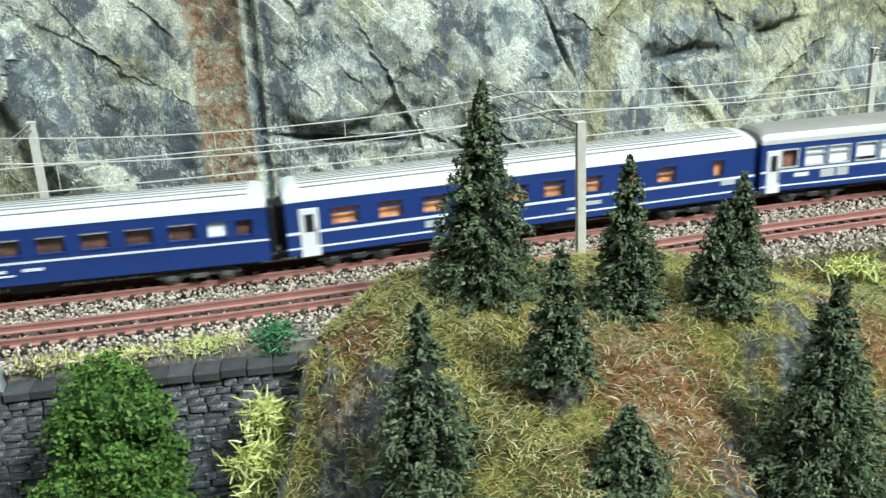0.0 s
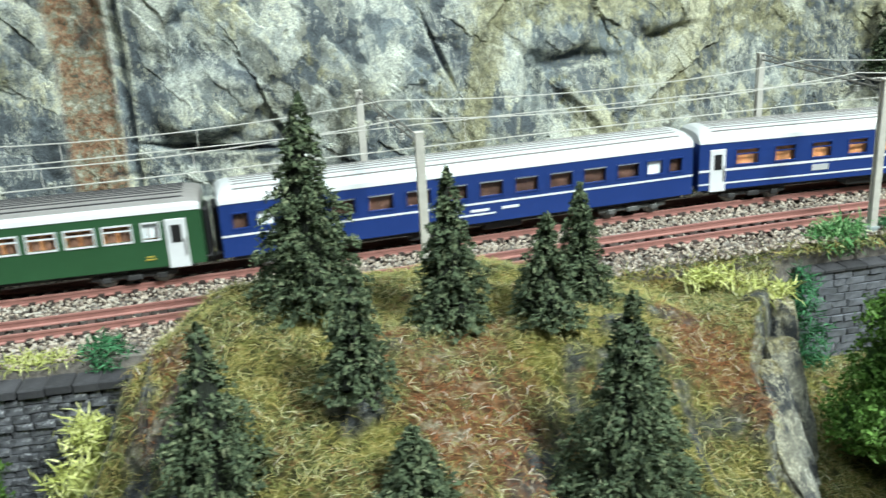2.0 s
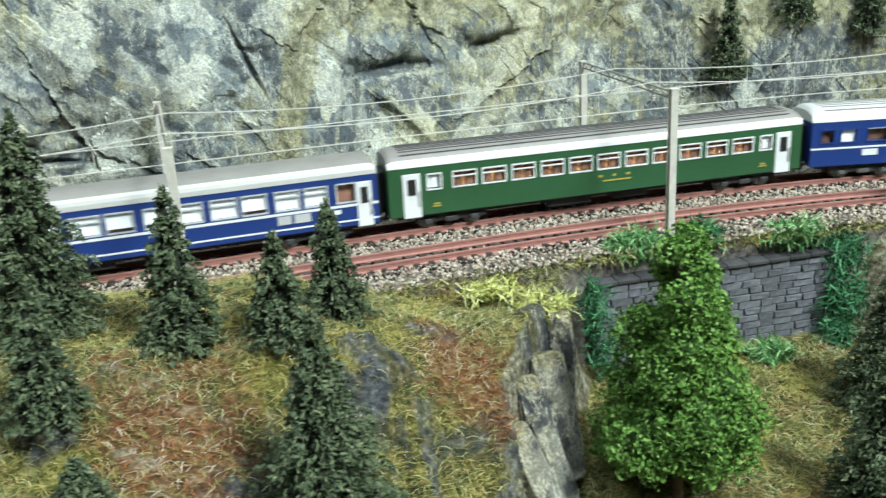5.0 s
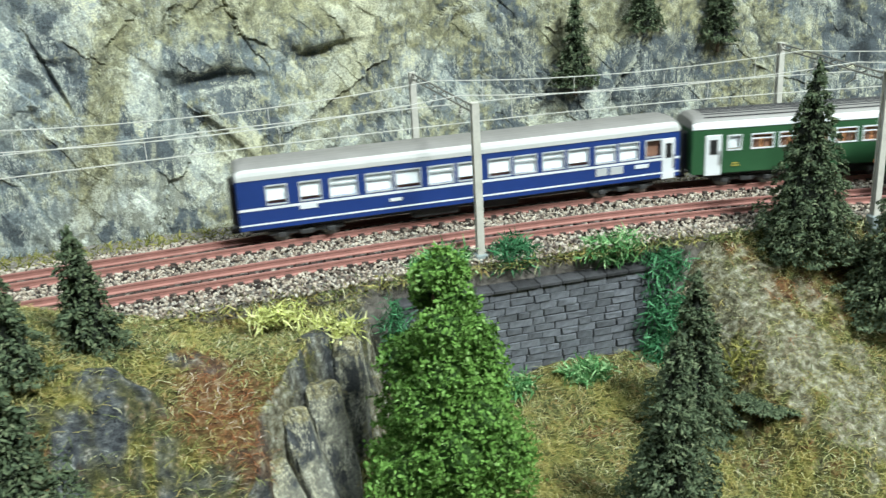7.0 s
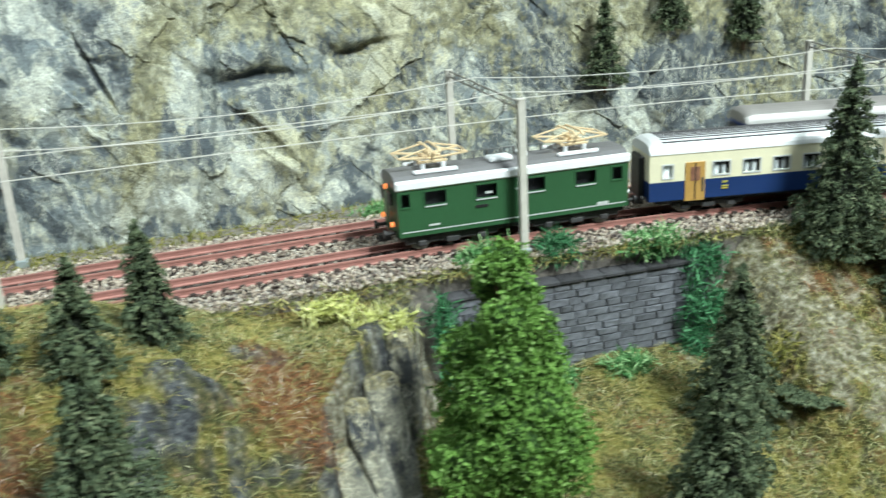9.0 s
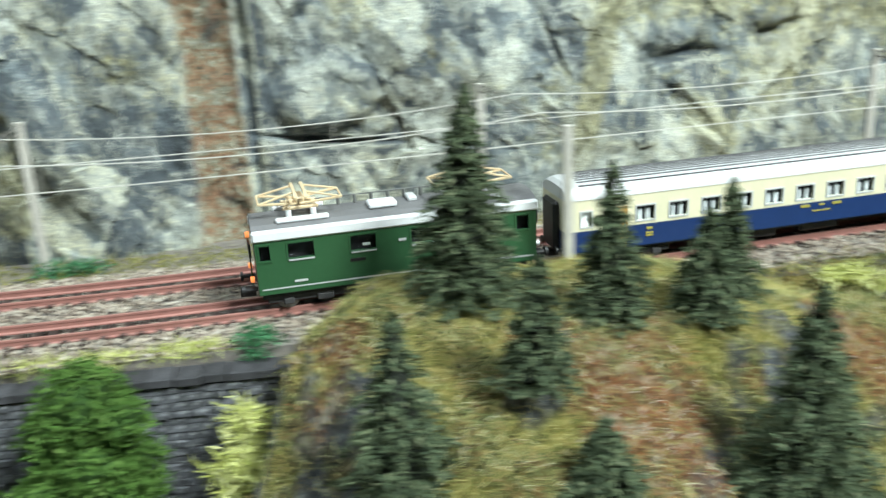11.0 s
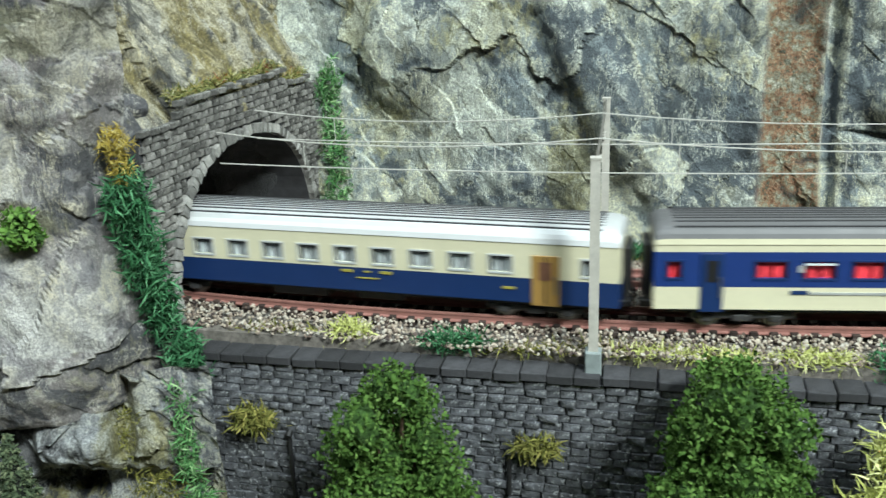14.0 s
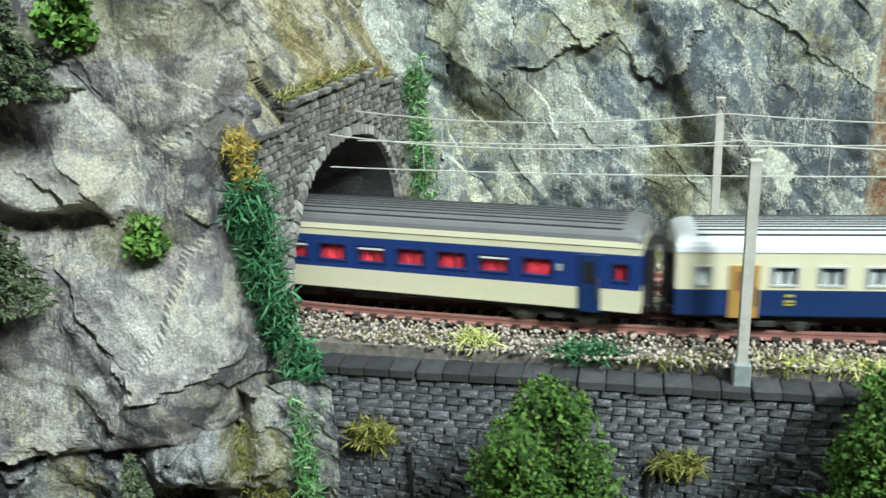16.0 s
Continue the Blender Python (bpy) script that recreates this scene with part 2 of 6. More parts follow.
M_FIR = island("fir_needle_flock", [(0, (0.038, 0.056, 0.032)), (0.45, (0.072, 0.102, 0.055)), (0.8, (0.108, 0.140, 0.075)), (0.95, (0.145, 0.175, 0.095)), (1, (0.21, 0.23, 0.14))])
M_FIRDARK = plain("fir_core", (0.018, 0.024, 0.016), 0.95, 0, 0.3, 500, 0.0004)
M_BARK = plain("brown_bark", (0.10, 0.065, 0.04), 0.9, 0, 0.3, 500)
M_LEAF = island("fresh_green_flock", [(0, (0.062, 0.145, 0.022)), (0.5, (0.115, 0.235, 0.045)), (0.9, (0.16, 0.30, 0.07)), (1, (0.22, 0.35, 0.12))])
M_LEAFDEEP = island("deep_green_flock", [(0, (0.036, 0.085, 0.014)), (0.5, (0.068, 0.145, 0.026)), (0.92, (0.10, 0.185, 0.04)), (1, (0.135, 0.22, 0.06))])
M_LEAFDARK = plain("shade_tint_green_flock", (0.045, 0.115, 0.018), 0.95, 0, 0.5, 700, 0.0006)
M_LIME = island("lime_flock", [(0, (0.35, 0.38, 0.10)), (0.6, (0.55, 0.58, 0.20)), (1, (0.75, 0.75, 0.38))])
M_IVY = island("ivy_fibre", [(0, (0.018, 0.075, 0.032)), (0.6, (0.042, 0.17, 0.068)), (1, (0.13, 0.34, 0.17))])
M_IVYL = island("light_ivy_fibre", [(0, (0.045, 0.15, 0.045)), (0.6, (0.12, 0.30, 0.105)), (1, (0.34, 0.52, 0.25))])
M_STRAW = island("straw_fibre", [(0, (0.03, 0.045, 0.015)), (0.25, (0.13, 0.16, 0.06)), (0.55, (0.29, 0.30, 0.11)), (0.70, (0.36, 0.32, 0.12)), (0.78, (0.36, 0.23, 0.09)), (0.88, (0.42, 0.41, 0.18)), (1, (0.64, 0.62, 0.42))],
                 patch=[(0, (0.10, 0.12, 0.03)), (0.45, (0.27, 0.27, 0.08)), (0.75, (0.40, 0.30, 0.10)), (1, (0.56, 0.54, 0.26))], patch_scale=70)
M_RUST = island("rust_fibre", [(0, (0.07, 0.035, 0.02)), (0.35, (0.22, 0.075, 0.03)), (0.65, (0.38, 0.14, 0.055)), (0.78, (0.24, 0.22, 0.09)), (0.90, (0.46, 0.38, 0.24)), (1, (0.70, 0.60, 0.52))])
M_MUSTARD = island("mustard_fibre", [(0, (0.30, 0.22, 0.04)), (0.6, (0.52, 0.40, 0.08)), (1, (0.66, 0.56, 0.22))])
M_OLIVE = island("olive_fibre", [(0, (0.09, 0.10, 0.02)), (0.6, (0.20, 0.20, 0.05)), (1, (0.38, 0.34, 0.10))])
M_BOARD = plain("layout_board", (0.30, 0.24, 0.17), 0.8, 0, 0.2, 20)
M_ROOM = plain("room_paint", (0.55, 0.54, 0.50), 0.9, 0, 0.06, 3, 0)
M_CARPET = plain("room_carpet", (0.16, 0.15, 0.15), 0.95, 0, 0.2, 60, 0.001)

M_BLUE = plain("royal_blue_lacquer", (0.016, 0.045, 0.20), 0.38, 0, 0.08, 90, 0)
M_NAVY = plain("navy_lacquer", (0.012, 0.036, 0.13), 0.38, 0, 0.08, 90, 0)
M_GREEN = plain("fir_green_lacquer", (0.03, 0.098, 0.042), 0.38, 0, 0.08, 90, 0)
M_CREAM = plain("cream_lacquer", (0.77, 0.73, 0.53), 0.4, 0, 0.05, 90, 0)
M_WHITE = plain("white_lacquer", (0.80, 0.82, 0.84), 0.4, 0, 0.04, 90, 0)
M_SILVER = plain("silver_roof", (0.62, 0.64, 0.65), 0.42, 0.2, 0.06, 120, 0)
M_ROOFGREY = plain("grey_roof", (0.23, 0.22, 0.21), 0.5, 0, 0.10, 120, 0)
M_ROOFPALE = plain("pale_grey_roof_edge", (0.50, 0.50, 0.49), 0.45, 0, 0.06, 120, 0)
M_ROOFDARK = plain("slate_roof", (0.14, 0.14, 0.145), 0.5, 0, 0.10, 120, 0)
M_RIB = plain("dark_roof_rib", (0.055, 0.055, 0.06), 0.5, 0, 0.1, 120, 0)
M_BLACK = plain("black_plastic", (0.015, 0.015, 0.016), 0.5, 0, 0.2, 300)
M_UNDER = plain("dark_grey_underframe", (0.05, 0.05, 0.052), 0.6, 0, 0.25, 300)
M_BOGIE = plain("grey_bogie", (0.13, 0.135, 0.13), 0.55, 0, 0.2, 300)
M_GOLD = plain("brass_strip", (0.80, 0.63, 0.40), 0.35, 0.25, 0.08, 300, 0)
M_DOORGOLD = plain("ochre_door_lacquer", (0.46, 0.27, 0.08), 0.4, 0, 0.1, 200, 0)
M_ORANGE = plain("orange_interior", (0.66, 0.27, 0.10), 0.6, 0, 0.5, 260, 0)
M_RED = plain("red_seat", (0.62, 0.03, 0.04), 0.6, 0, 0.25, 250, 0)
M_UMBER = plain("dark_umber_interior", (0.11, 0.05, 0.03), 0.6, 0, 0.5, 260, 0)
M_BROWN = plain("brown_interior", (0.24, 0.11, 0.065), 0.6, 0, 0.3, 200, 0)
M_BLIND = plain("white_blind", (0.85, 0.85, 0.82), 0.6, 0, 0.05, 200, 0)
M_SEATGREY = plain("grey_seat", (0.42, 0.43, 0.42), 0.6, 0, 0.3, 250, 0)
M_YELLOW = plain("yellow_print", (0.42, 0.36, 0.07), 0.5, 0, 0.05, 200, 0)
M_GLASS = glass("window_glazing")
M_STEEL = plain("wheel_steel", (0.30, 0.29, 0.28), 0.35, 0.8, 0.15, 300, 0)


def lamp_glow(name, colour, strength):
    m, n, l, p = nodes_of(name)
    p.inputs["Base Color"].default_value = (*colour, 1)
    p.inputs["Emission Color"].default_value = (*colour, 1)
    p.inputs["Emission Strength"].default_value = strength
    return m


M_HEADLAMP = lamp_glow("warm_headlamp", (1.0, 0.30, 0.08), 0.9)


# ---- mesh helpers ----
def link(name, V, F, mat, parent=None, label="", smooth=False, kind="", attr=None):
    me = bpy.data.meshes.new(name)
    me.from_pydata(np.asarray(V).tolist(), [], F if isinstance(F, list) else F.tolist())
    for m in mat if isinstance(mat, (list, tuple)) else [mat]:
        me.materials.append(m)
    if smooth:
        me.polygons.foreach_set("use_smooth", np.ones(len(me.polygons), bool))
    for key, values in (attr or {}).items():
        a = me.attributes.new(key, "FLOAT", "POINT")
        a.data.foreach_set("value", np.asarray(values, np.float32).ravel())
    ob = new(name, me)
    if parent:
        ob.parent = parent
    return tagged(ob, label, kind=kind)


def part(name, bm, mat, parent, label="", smooth=False):
    me = bpy.data.meshes.new(name)
    bm.to_mesh(me)
    bm.free()
    for m in mat if isinstance(mat, (list, tuple)) else [mat]:
        me.materials.append(m)
    if smooth:
        me.polygons.foreach_set("use_smooth", np.ones(len(me.polygons), bool))
    ob = new(name, me)
    ob.parent = parent
    return tagged(ob, label)


def share(name, data, parent, m):
    """One more object on the same mesh."""
    ob = new(name, data)
    ob.parent = parent
    ob.matrix_basis = m
    return ob


def thing(name, label, category, m=None, group="", kind=""):
    ob = new(name)
    ob.empty_display_size = 0.005
    if m is not None:
        ob.matrix_basis = m
    return tagged(ob, label, category, group, kind)


def box(x0, x1, y0, y1, z0, z1, bevel=0.0, bm=None):
    bm = bm or bmesh.new()
    made = bmesh.ops.create_cube(bm, size=1)
    for v in made["verts"]:
        v.co = Vector(((x0 + x1) / 2 + v.co.x * (x1 - x0), (y0 + y1) / 2 + v.co.y * (y1 - y0), (z0 + z1) / 2 + v.co.z * (z1 - z0)))
    if bevel:
        edges = list({e for v in made["verts"] for e in v.link_edges})
        bmesh.ops.bevel(bm, geom=edges, offset=bevel, segments=1, affect="EDGES")
    return bm


def rod(a, b, r, n=6, bm=None, r2=None):
    bm = bm or bmesh.new()
    a, b = Vector(a), Vector(b)
    m = Matrix.Translation((a + b) / 2) @ (b - a).to_track_quat("Z", "Y").to_matrix().to_4x4()
    bmesh.ops.create_cone(bm, cap_ends=True, segments=n, radius1=r, radius2=r if r2 is None else r2, depth=(b - a).length, matrix=m)
    return bm


def section(points, x0, x1, bm=None, cap=True):
    """A closed outline in y and z, drawn along x."""
    bm = bm or bmesh.new()
    rings = [[bm.verts.new((x, y, z)) for y, z in points] for x in (x0, x1)]
    k = len(points)
    for i in range(k):
        bm.faces.new((rings[0][i], rings[0][(i + 1) % k], rings[1][(i + 1) % k], rings[1][i]))
    if cap:
        bm.faces.new(rings[0][::-1]), bm.faces.new(rings[1])
    bmesh.ops.recalc_face_normals(bm, faces=bm.faces)
    return bm


def spin(n, rng):
    """n random rotations as matrices."""
    q = rng.normal(size=(n, 4))
    q /= np.linalg.norm(q, axis=1, keepdims=True)
    w, x, y, z = q.T
    return np.stack([np.stack([1 - 2 * (y * y + z * z), 2 * (x * y - z * w), 2 * (x * z + y * w)], -1),
                     np.stack([2 * (x * y + z * w), 1 - 2 * (x * x + z * z), 2 * (y * z - x * w)], -1),
                     np.stack([2 * (x * z - y * w), 2 * (y * z + x * w), 1 - 2 * (x * x + y * y)], -1)], 1)


def strew(verts, faces, at, rot, size):
    """Copies of a small mesh, joined: vertices and faces."""
    verts, faces, size = np.asarray(verts, float), np.asarray(faces), np.asarray(size, float)
    size = size[:, None] * np.ones(3) if size.ndim == 1 else size
    V = np.einsum("nij,nkj->nki", rot, verts[None] * size[:, None, :]) + at[:, None, :]
    F = faces[None] + (np.arange(len(at)) * len(verts))[:, None, None]
    return V.reshape(-1, 3), F.reshape(-1, faces.shape[1])


PEBBLE = ([(1, 0, -.2), (.25, .9, .1), (-.8, .5, -.1), (-.75, -.6, .1), (.35, -.85, -.1), (.1, .05, .75), (0, 0, -.7)],
          [(0, 1, 5), (1, 2, 5), (2, 3, 5), (3, 4, 5), (4, 0, 5), (1, 0, 6), (2, 1, 6), (3, 2, 6), (4, 3, 6), (0, 4, 6)])
LEAF = ([(-1, -.5, 0), (0, -.55, .35), (1, -.3, 0), (1, .4, 0), (0, .6, .3), (-1, .5, -.1)], [(0, 1, 4, 5), (1, 2, 3, 4)])
BLADE = ([(-.07, 0, 0), (.07, 0, 0), (.06, .12, .55), (-.06, .12, .55), (0.02, .5, 1.0), (-.02, .5, 1.0)], [(0, 1, 2, 3), (3, 2, 4, 5)])


def rnd(ix, iz, k, seed):
    h = np.sin(ix * 127.1 + iz * 311.7 + k * 74.7 + seed * 19.19) * 43758.5453
    return h - np.floor(h)


def soft_noise(x, z, cell, seed):
    x, z = x / cell, z / cell
    ix, iz = np.floor(x), np.floor(z)
    fx, fz = x - ix, z - iz
    fx, fz = fx * fx * (3 - 2 * fx), fz * fz * (3 - 2 * fz)
    g = lambda a, b: rnd(ix + a, iz + b, 1, seed)
    return (g(0, 0) * (1 - fx) + g(1, 0) * fx) * (1 - fz) + (g(0, 1) * (1 - fx) + g(1, 1) * fx) * fz - 0.5


def facets(x, z, cell, tilt, step, seed, stretch=1.0, slant=0.0):
    """Broken rock: flat faces of random tilt that meet in creases."""
    u, w = (x * math.cos(slant) + z * math.sin(slant)) / cell, (z * math.cos(slant) - x * math.sin(slant)) / (cell * stretch)
    iu, iw = np.floor(u), np.floor(w)
    first, second, which = np.full(x.shape, -9e9), np.full(x.shape, -9e9), np.zeros(x.shape)
    for du in (-1, 0, 1):
        for dw in (-1, 0, 1):
            a, b = iu + du, iw + dw
            cu, cw = a + 0.1 + 0.8 * rnd(a, b, 2, seed), b + 0.1 + 0.8 * rnd(a, b, 3, seed)
            d = (u - cu) ** 2 + (w - cw) ** 2
            val = step * (rnd(a, b, 4, seed) - 0.5) + tilt * ((rnd(a, b, 5, seed) - 0.5) * (u - cu) + (rnd(a, b, 6, seed) - 0.5) * (w - cw)) - 0.15 * d
            which = np.where(val > first, rnd(a, b, 9, seed), which)
            second = np.maximum(second, np.minimum(first, val))
            first = np.maximum(first, val)
    return cell * first, first - second, which


def blur(a, k):
    for axis in (0, 1):
        c = np.cumsum(np.concatenate([np.repeat(a.take([0], axis), k + 1, axis), a, np.repeat(a.take([-1], axis), k, axis)], axis), axis)
        n = a.shape[axis]
        hi, lo = c.take(range(2 * k + 1, 2 * k + 1 + n), axis), c.take(range(0, n), axis)
        a = (hi - lo) / (2 * k + 1)
    return a


def grid_faces(nu, nv):
    i = (np.arange(nu - 1)[:, None] * nv + np.arange(nv - 1)[None]).ravel()
    return np.stack([i, i + nv, i + nv + 1, i + 1], 1)


def bulge(u, v, u0, v0, ru, rv, h, hard=2.0):
    d = ((u - u0) / ru) ** 2 + ((v - v0) / rv) ** 2
    return h * np.exp(-d ** hard)


def smooth(a, b, t):
    t = np.clip((t - a) / (b - a), 0, 1)
    return t * t * (3 - 2 * t)


def rock_sheet(name, line, z0, z1, lean, mat, res, seed, shape=None, label="", rough=1.0, facet=0.017, stretch=1.5, wash=None, moss=None, by_length=False):
    """A rock wall along a line in plan: stands from z0 to z1, leans back, and is broken into faces. Positive relief
    comes forward.
    wash and moss: lighter or darker washes, some of them painted shade, and mossy drifts over the sheet."""
    line = np.asarray(line, float)
    seg = np.hypot(*np.diff(line, axis=0).T)
    s = np.concatenate([[0], np.cumsum(seg)])
    nu, nv = int(s[-1] / res) + 1, int((z1 - z0) / res) + 1
    u, v = np.linspace(0, s[-1], nu), np.linspace(z0, z1, nv)
    px, py = np.interp(u, s, line[:, 0]), np.interp(u, s, line[:, 1])
    tx, ty = np.gradient(px), np.gradient(py)
    k = max(3, int(0.012 / res))
    ker = np.ones(2 * k + 1) / (2 * k + 1)
    tx, ty = np.convolve(np.pad(tx, k, "edge"), ker, "valid"), np.convolve(np.pad(ty, k, "edge"), ker, "valid")
    ln = np.hypot(tx, ty)
    nx, ny = ty / ln, -tx / ln
    X, Z = np.meshgrid(u if by_length else px, v, indexing="ij")
    w1, w2 = soft_noise(X, Z, 0.009, seed + 7) * 0.0050 + soft_noise(X, Z, 0.0024, seed + 17) * 0.0018, soft_noise(X, Z, 0.008, seed + 8) * 0.0050 + soft_noise(X, Z, 0.0022, seed + 18) * 0.0016
    f1, e1, h1 = facets(X + w1, Z + w2, facet, 1.1, 0.16, seed, stretch, 0.45)
    f2, e2, h2 = facets(X + w2, Z + w1, facet * 0.40, 1.3, 0.30, seed + 1, stretch * 1.4, -0.55)
    f3, e3, h3 = facets(X + w1 * 0.6, Z + w2 * 0.6, facet * 0.16, 1.2, 0.45, seed + 2, 2.0, 0.7)
    d = rough * (f1 + 1.1 * f2 + 1.2 * f3) + 0.008 * soft_noise(X, Z, 0.05, seed + 3) + 0.0010 * soft_noise(X, Z, 0.0035, seed + 4)
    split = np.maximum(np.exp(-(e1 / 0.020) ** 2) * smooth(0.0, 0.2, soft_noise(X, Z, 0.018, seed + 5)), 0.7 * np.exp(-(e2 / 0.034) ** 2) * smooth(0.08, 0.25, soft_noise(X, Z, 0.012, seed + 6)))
    d -= rough * 0.0022 * split
    d = d - d.mean()
    if shape:
        d = d + shape(X, Z)
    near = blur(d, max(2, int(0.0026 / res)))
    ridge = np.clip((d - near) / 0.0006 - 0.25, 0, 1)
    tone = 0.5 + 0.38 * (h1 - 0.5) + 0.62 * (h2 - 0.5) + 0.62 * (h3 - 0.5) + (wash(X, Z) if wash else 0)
    drift = (moss(X, Z) if moss else 0 * X) + 0.10 * (h2 - 0.5) + 0.35 * soft_noise(X, Z, 0.020, seed + 9)
    off = d - (lean(X) if callable(lean) else lean) * (Z - z0)
    V = np.stack([px[:, None] + nx[:, None] * off, py[:, None] + ny[:, None] * off, Z], -1).reshape(-1, 3)
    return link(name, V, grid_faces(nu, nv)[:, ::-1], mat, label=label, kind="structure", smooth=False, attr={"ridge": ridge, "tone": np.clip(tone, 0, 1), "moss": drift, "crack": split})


# ---- the line of the two tracks ----
def y_front(x):
    x = np.asarray(x, float)
    c = np.clip(x, -0.22, 0.34)
    y = -0.69744 * c ** 4 - 1.13552 * c ** 3 + 0.37519 * c ** 2 + 0.04283 * c + 0.23365
    return y + np.where(x > 0.34, -0.206 * (x - 0.34), 0) + np.where(x < -0.22, -0.257 * (x + 0.22), 0)


TRACK_GAP, RAIL_TOP = 0.0275, 0.004


def y_back(x):
    return y_front(x) + TRACK_GAP


# ---- room and board ----
link("floor", [(-3, -3, -1.1), (3.5, -3, -1.1), (3.5, 2.6, -1.1), (-3, 2.6, -1.1)], [(0, 1, 2, 3)], M_CARPET, label="dark grey carpet of the exhibition room", kind="structure")
link("ceiling", [(-3, -3, 1.5), (3.5, -3, 1.5), (3.5, 2.6, 1.5), (-3, 2.6, 1.5)], [(3, 2, 1, 0)], M_ROOM, label="plain painted room ceiling", kind="structure")
for wname, a, b in (("wall_south", (-3, -3), (3.5, -3)), ("wall_east", (3.5, -3), (3.5, 2.6)), ("wall_north", (3.5, 2.6), (-3, 2.6)), ("wall_west", (-3, 2.6), (-3, -3))):
    link(wname, [(*a, -1.1), (*b, -1.1), (*b, 1.5), (*a, 1.5)], [(0, 1, 2, 3)], M_ROOM, label="plain pale painted room wall", kind="structure")
table = thing("layout_table", "plain wooden board carrying the model landscape", "table")
part("tabletop", box(-0.9, 1.5, 0.0, 0.75, -0.16, -0.14), M_BOARD, table)
for lx in (-0.86, 1.46):
    for ly in (0.04, 0.71):
        part("leg", box(lx - 0.02, lx + 0.02, ly - 0.02, ly + 0.02, -1.1, -0.16), M_BOARD, table)

# ---- trackbed ----
xs = np.linspace(-0.75, 1.42, 440)


def ribbon(name, xs, front, back, ztop, zlow, mat, label):
    f, b = front(xs), back(xs)
    rows = [np.stack([xs, f - 0.003, np.full_like(xs, zlow)], 1), np.stack([xs, f, np.full_like(xs, ztop)], 1),
            np.stack([xs, b, np.full_like(xs, ztop)], 1), np.stack([xs, b, np.full_like(xs, zlow)], 1)]
    n = len(xs)
    F = [(r * n + i, r * n + i + 1, (r + 1) % 4 * n + i + 1, (r + 1) % 4 * n + i) for r in range(4) for i in range(n - 1)]
    F += [(0, n, 2 * n, 3 * n), (4 * n - 1, 3 * n - 1, 2 * n - 1, n - 1)]
    return link(name, np.concatenate(rows), F, mat, label=label, kind="structure")


ribbon("ground", xs, lambda x: np.where((x > -0.175) & (x < 0.008), 0.2165 - 0.05 * (x + 0.168) + 0.0055, np.where((x > 0.190) & (x < 0.285), 0.2320, y_front(x) - 0.0165)), lambda x: y_back(x) + 0.075, 0.0, -0.14, M_GRAVELBED, "brown ballasted bed of the double track")

rng = np.random.default_rng(5)
nst = 52000
sx = rng.uniform(-0.24, 0.46, nst)
sy = rng.uniform(-0.0185, TRACK_GAP + 0.0200, nst)
sz = rng.uniform(0.0001, 0.0013, nst) + 0.0011 * (np.minimum(np.abs(sy), np.abs(sy - TRACK_GAP)) > 0.0058) - 0.0009 * np.clip((np.abs(sy - TRACK_GAP / 2) - 0.022) / 0.008, 0, 1)
keep = (np.minimum(np.abs(np.abs(sy) - 0.0049), np.abs(np.abs(sy - TRACK_GAP) - 0.0049)) > 0.0011)
V, F = strew(*PEBBLE, np.stack([sx, y_front(sx) + sy, sz], 1)[keep], spin(keep.sum(), rng), rng.uniform(0.00038, 0.00074, (keep.sum(), 1)) * rng.uniform(0.7, 1.2, (keep.sum(), 3)))
link("ballast", V, F, M_BALLAST, label="loose beige and grey ballast stones between the rails", kind="stuff")["category"] = "ballast"


def track(name, yline, label):
    t = thing(name, label, "track", group="railway tracks")
    tie = box(-0.0011, 0.0011, -0.0068, 0.0068, 0.0, 0.0018, 0.0002)
    clip = [box(sx * 0.0011 - 0.0009, sx * 0.0011 + 0.0009, s * 0.0056 - 0.0008, s * 0.0056 + 0.0008, 0.0017, 0.0026, bm=tie) for s in (-1, 1) for sx in (0,)]
    me = bpy.data.meshes.new("sleeper")
    tie.to_mesh(me), tie.free()
    me.materials.append(M_SLEEPER)
    x = -0.29
    while x < 0.53:
        y, h = float(yline(x)), math.degrees(math.atan2(float(yline(x + 0.004) - yline(x - 0.004)), 0.008))
        share("sleeper", me, t, pose(x + rng.uniform(-0.0002, 0.0002), y, -0.0001, 0, 0, h + rng.uniform(-0.8, 0.8)))
        x += 0.0046
    prof = [(-0.0008, 0.0018), (0.0008, 0.0018), (0.0008, 0.0021), (0.00022, 0.0024), (0.00022, 0.0033), (0.00042, 0.0035), (0.00042, RAIL_TOP), (-0.00042, RAIL_TOP), (-0.00042, 0.0035), (-0.00022, 0.0033), (-0.00022, 0.0024), (-0.0008, 0.0021)]
    rx = np.linspace(-0.75, 1.42, 420)
    for side in (-0.0049, 0.0049):
        k = len(prof)
        V = np.stack([np.repeat(rx, k), np.repeat(yline(rx) + side, k) + np.tile([p[0] for p in prof], len(rx)), np.tile([p[1] for p in prof], len(rx))], 1)
        F = [(i * k + j, i * k + (j + 1) % k, (i + 1) * k + (j + 1) % k, (i + 1) * k + j) for i in range(len(rx) - 1) for j in range(k)]
        link("rail", V, F, M_RAIL, t)
    return t


track("front_track", y_front, "rust-painted rails on dark sleepers, laid in beige ballast")
track("back_track", y_back, "rust-painted rails on dark sleepers, laid beside the cliff")


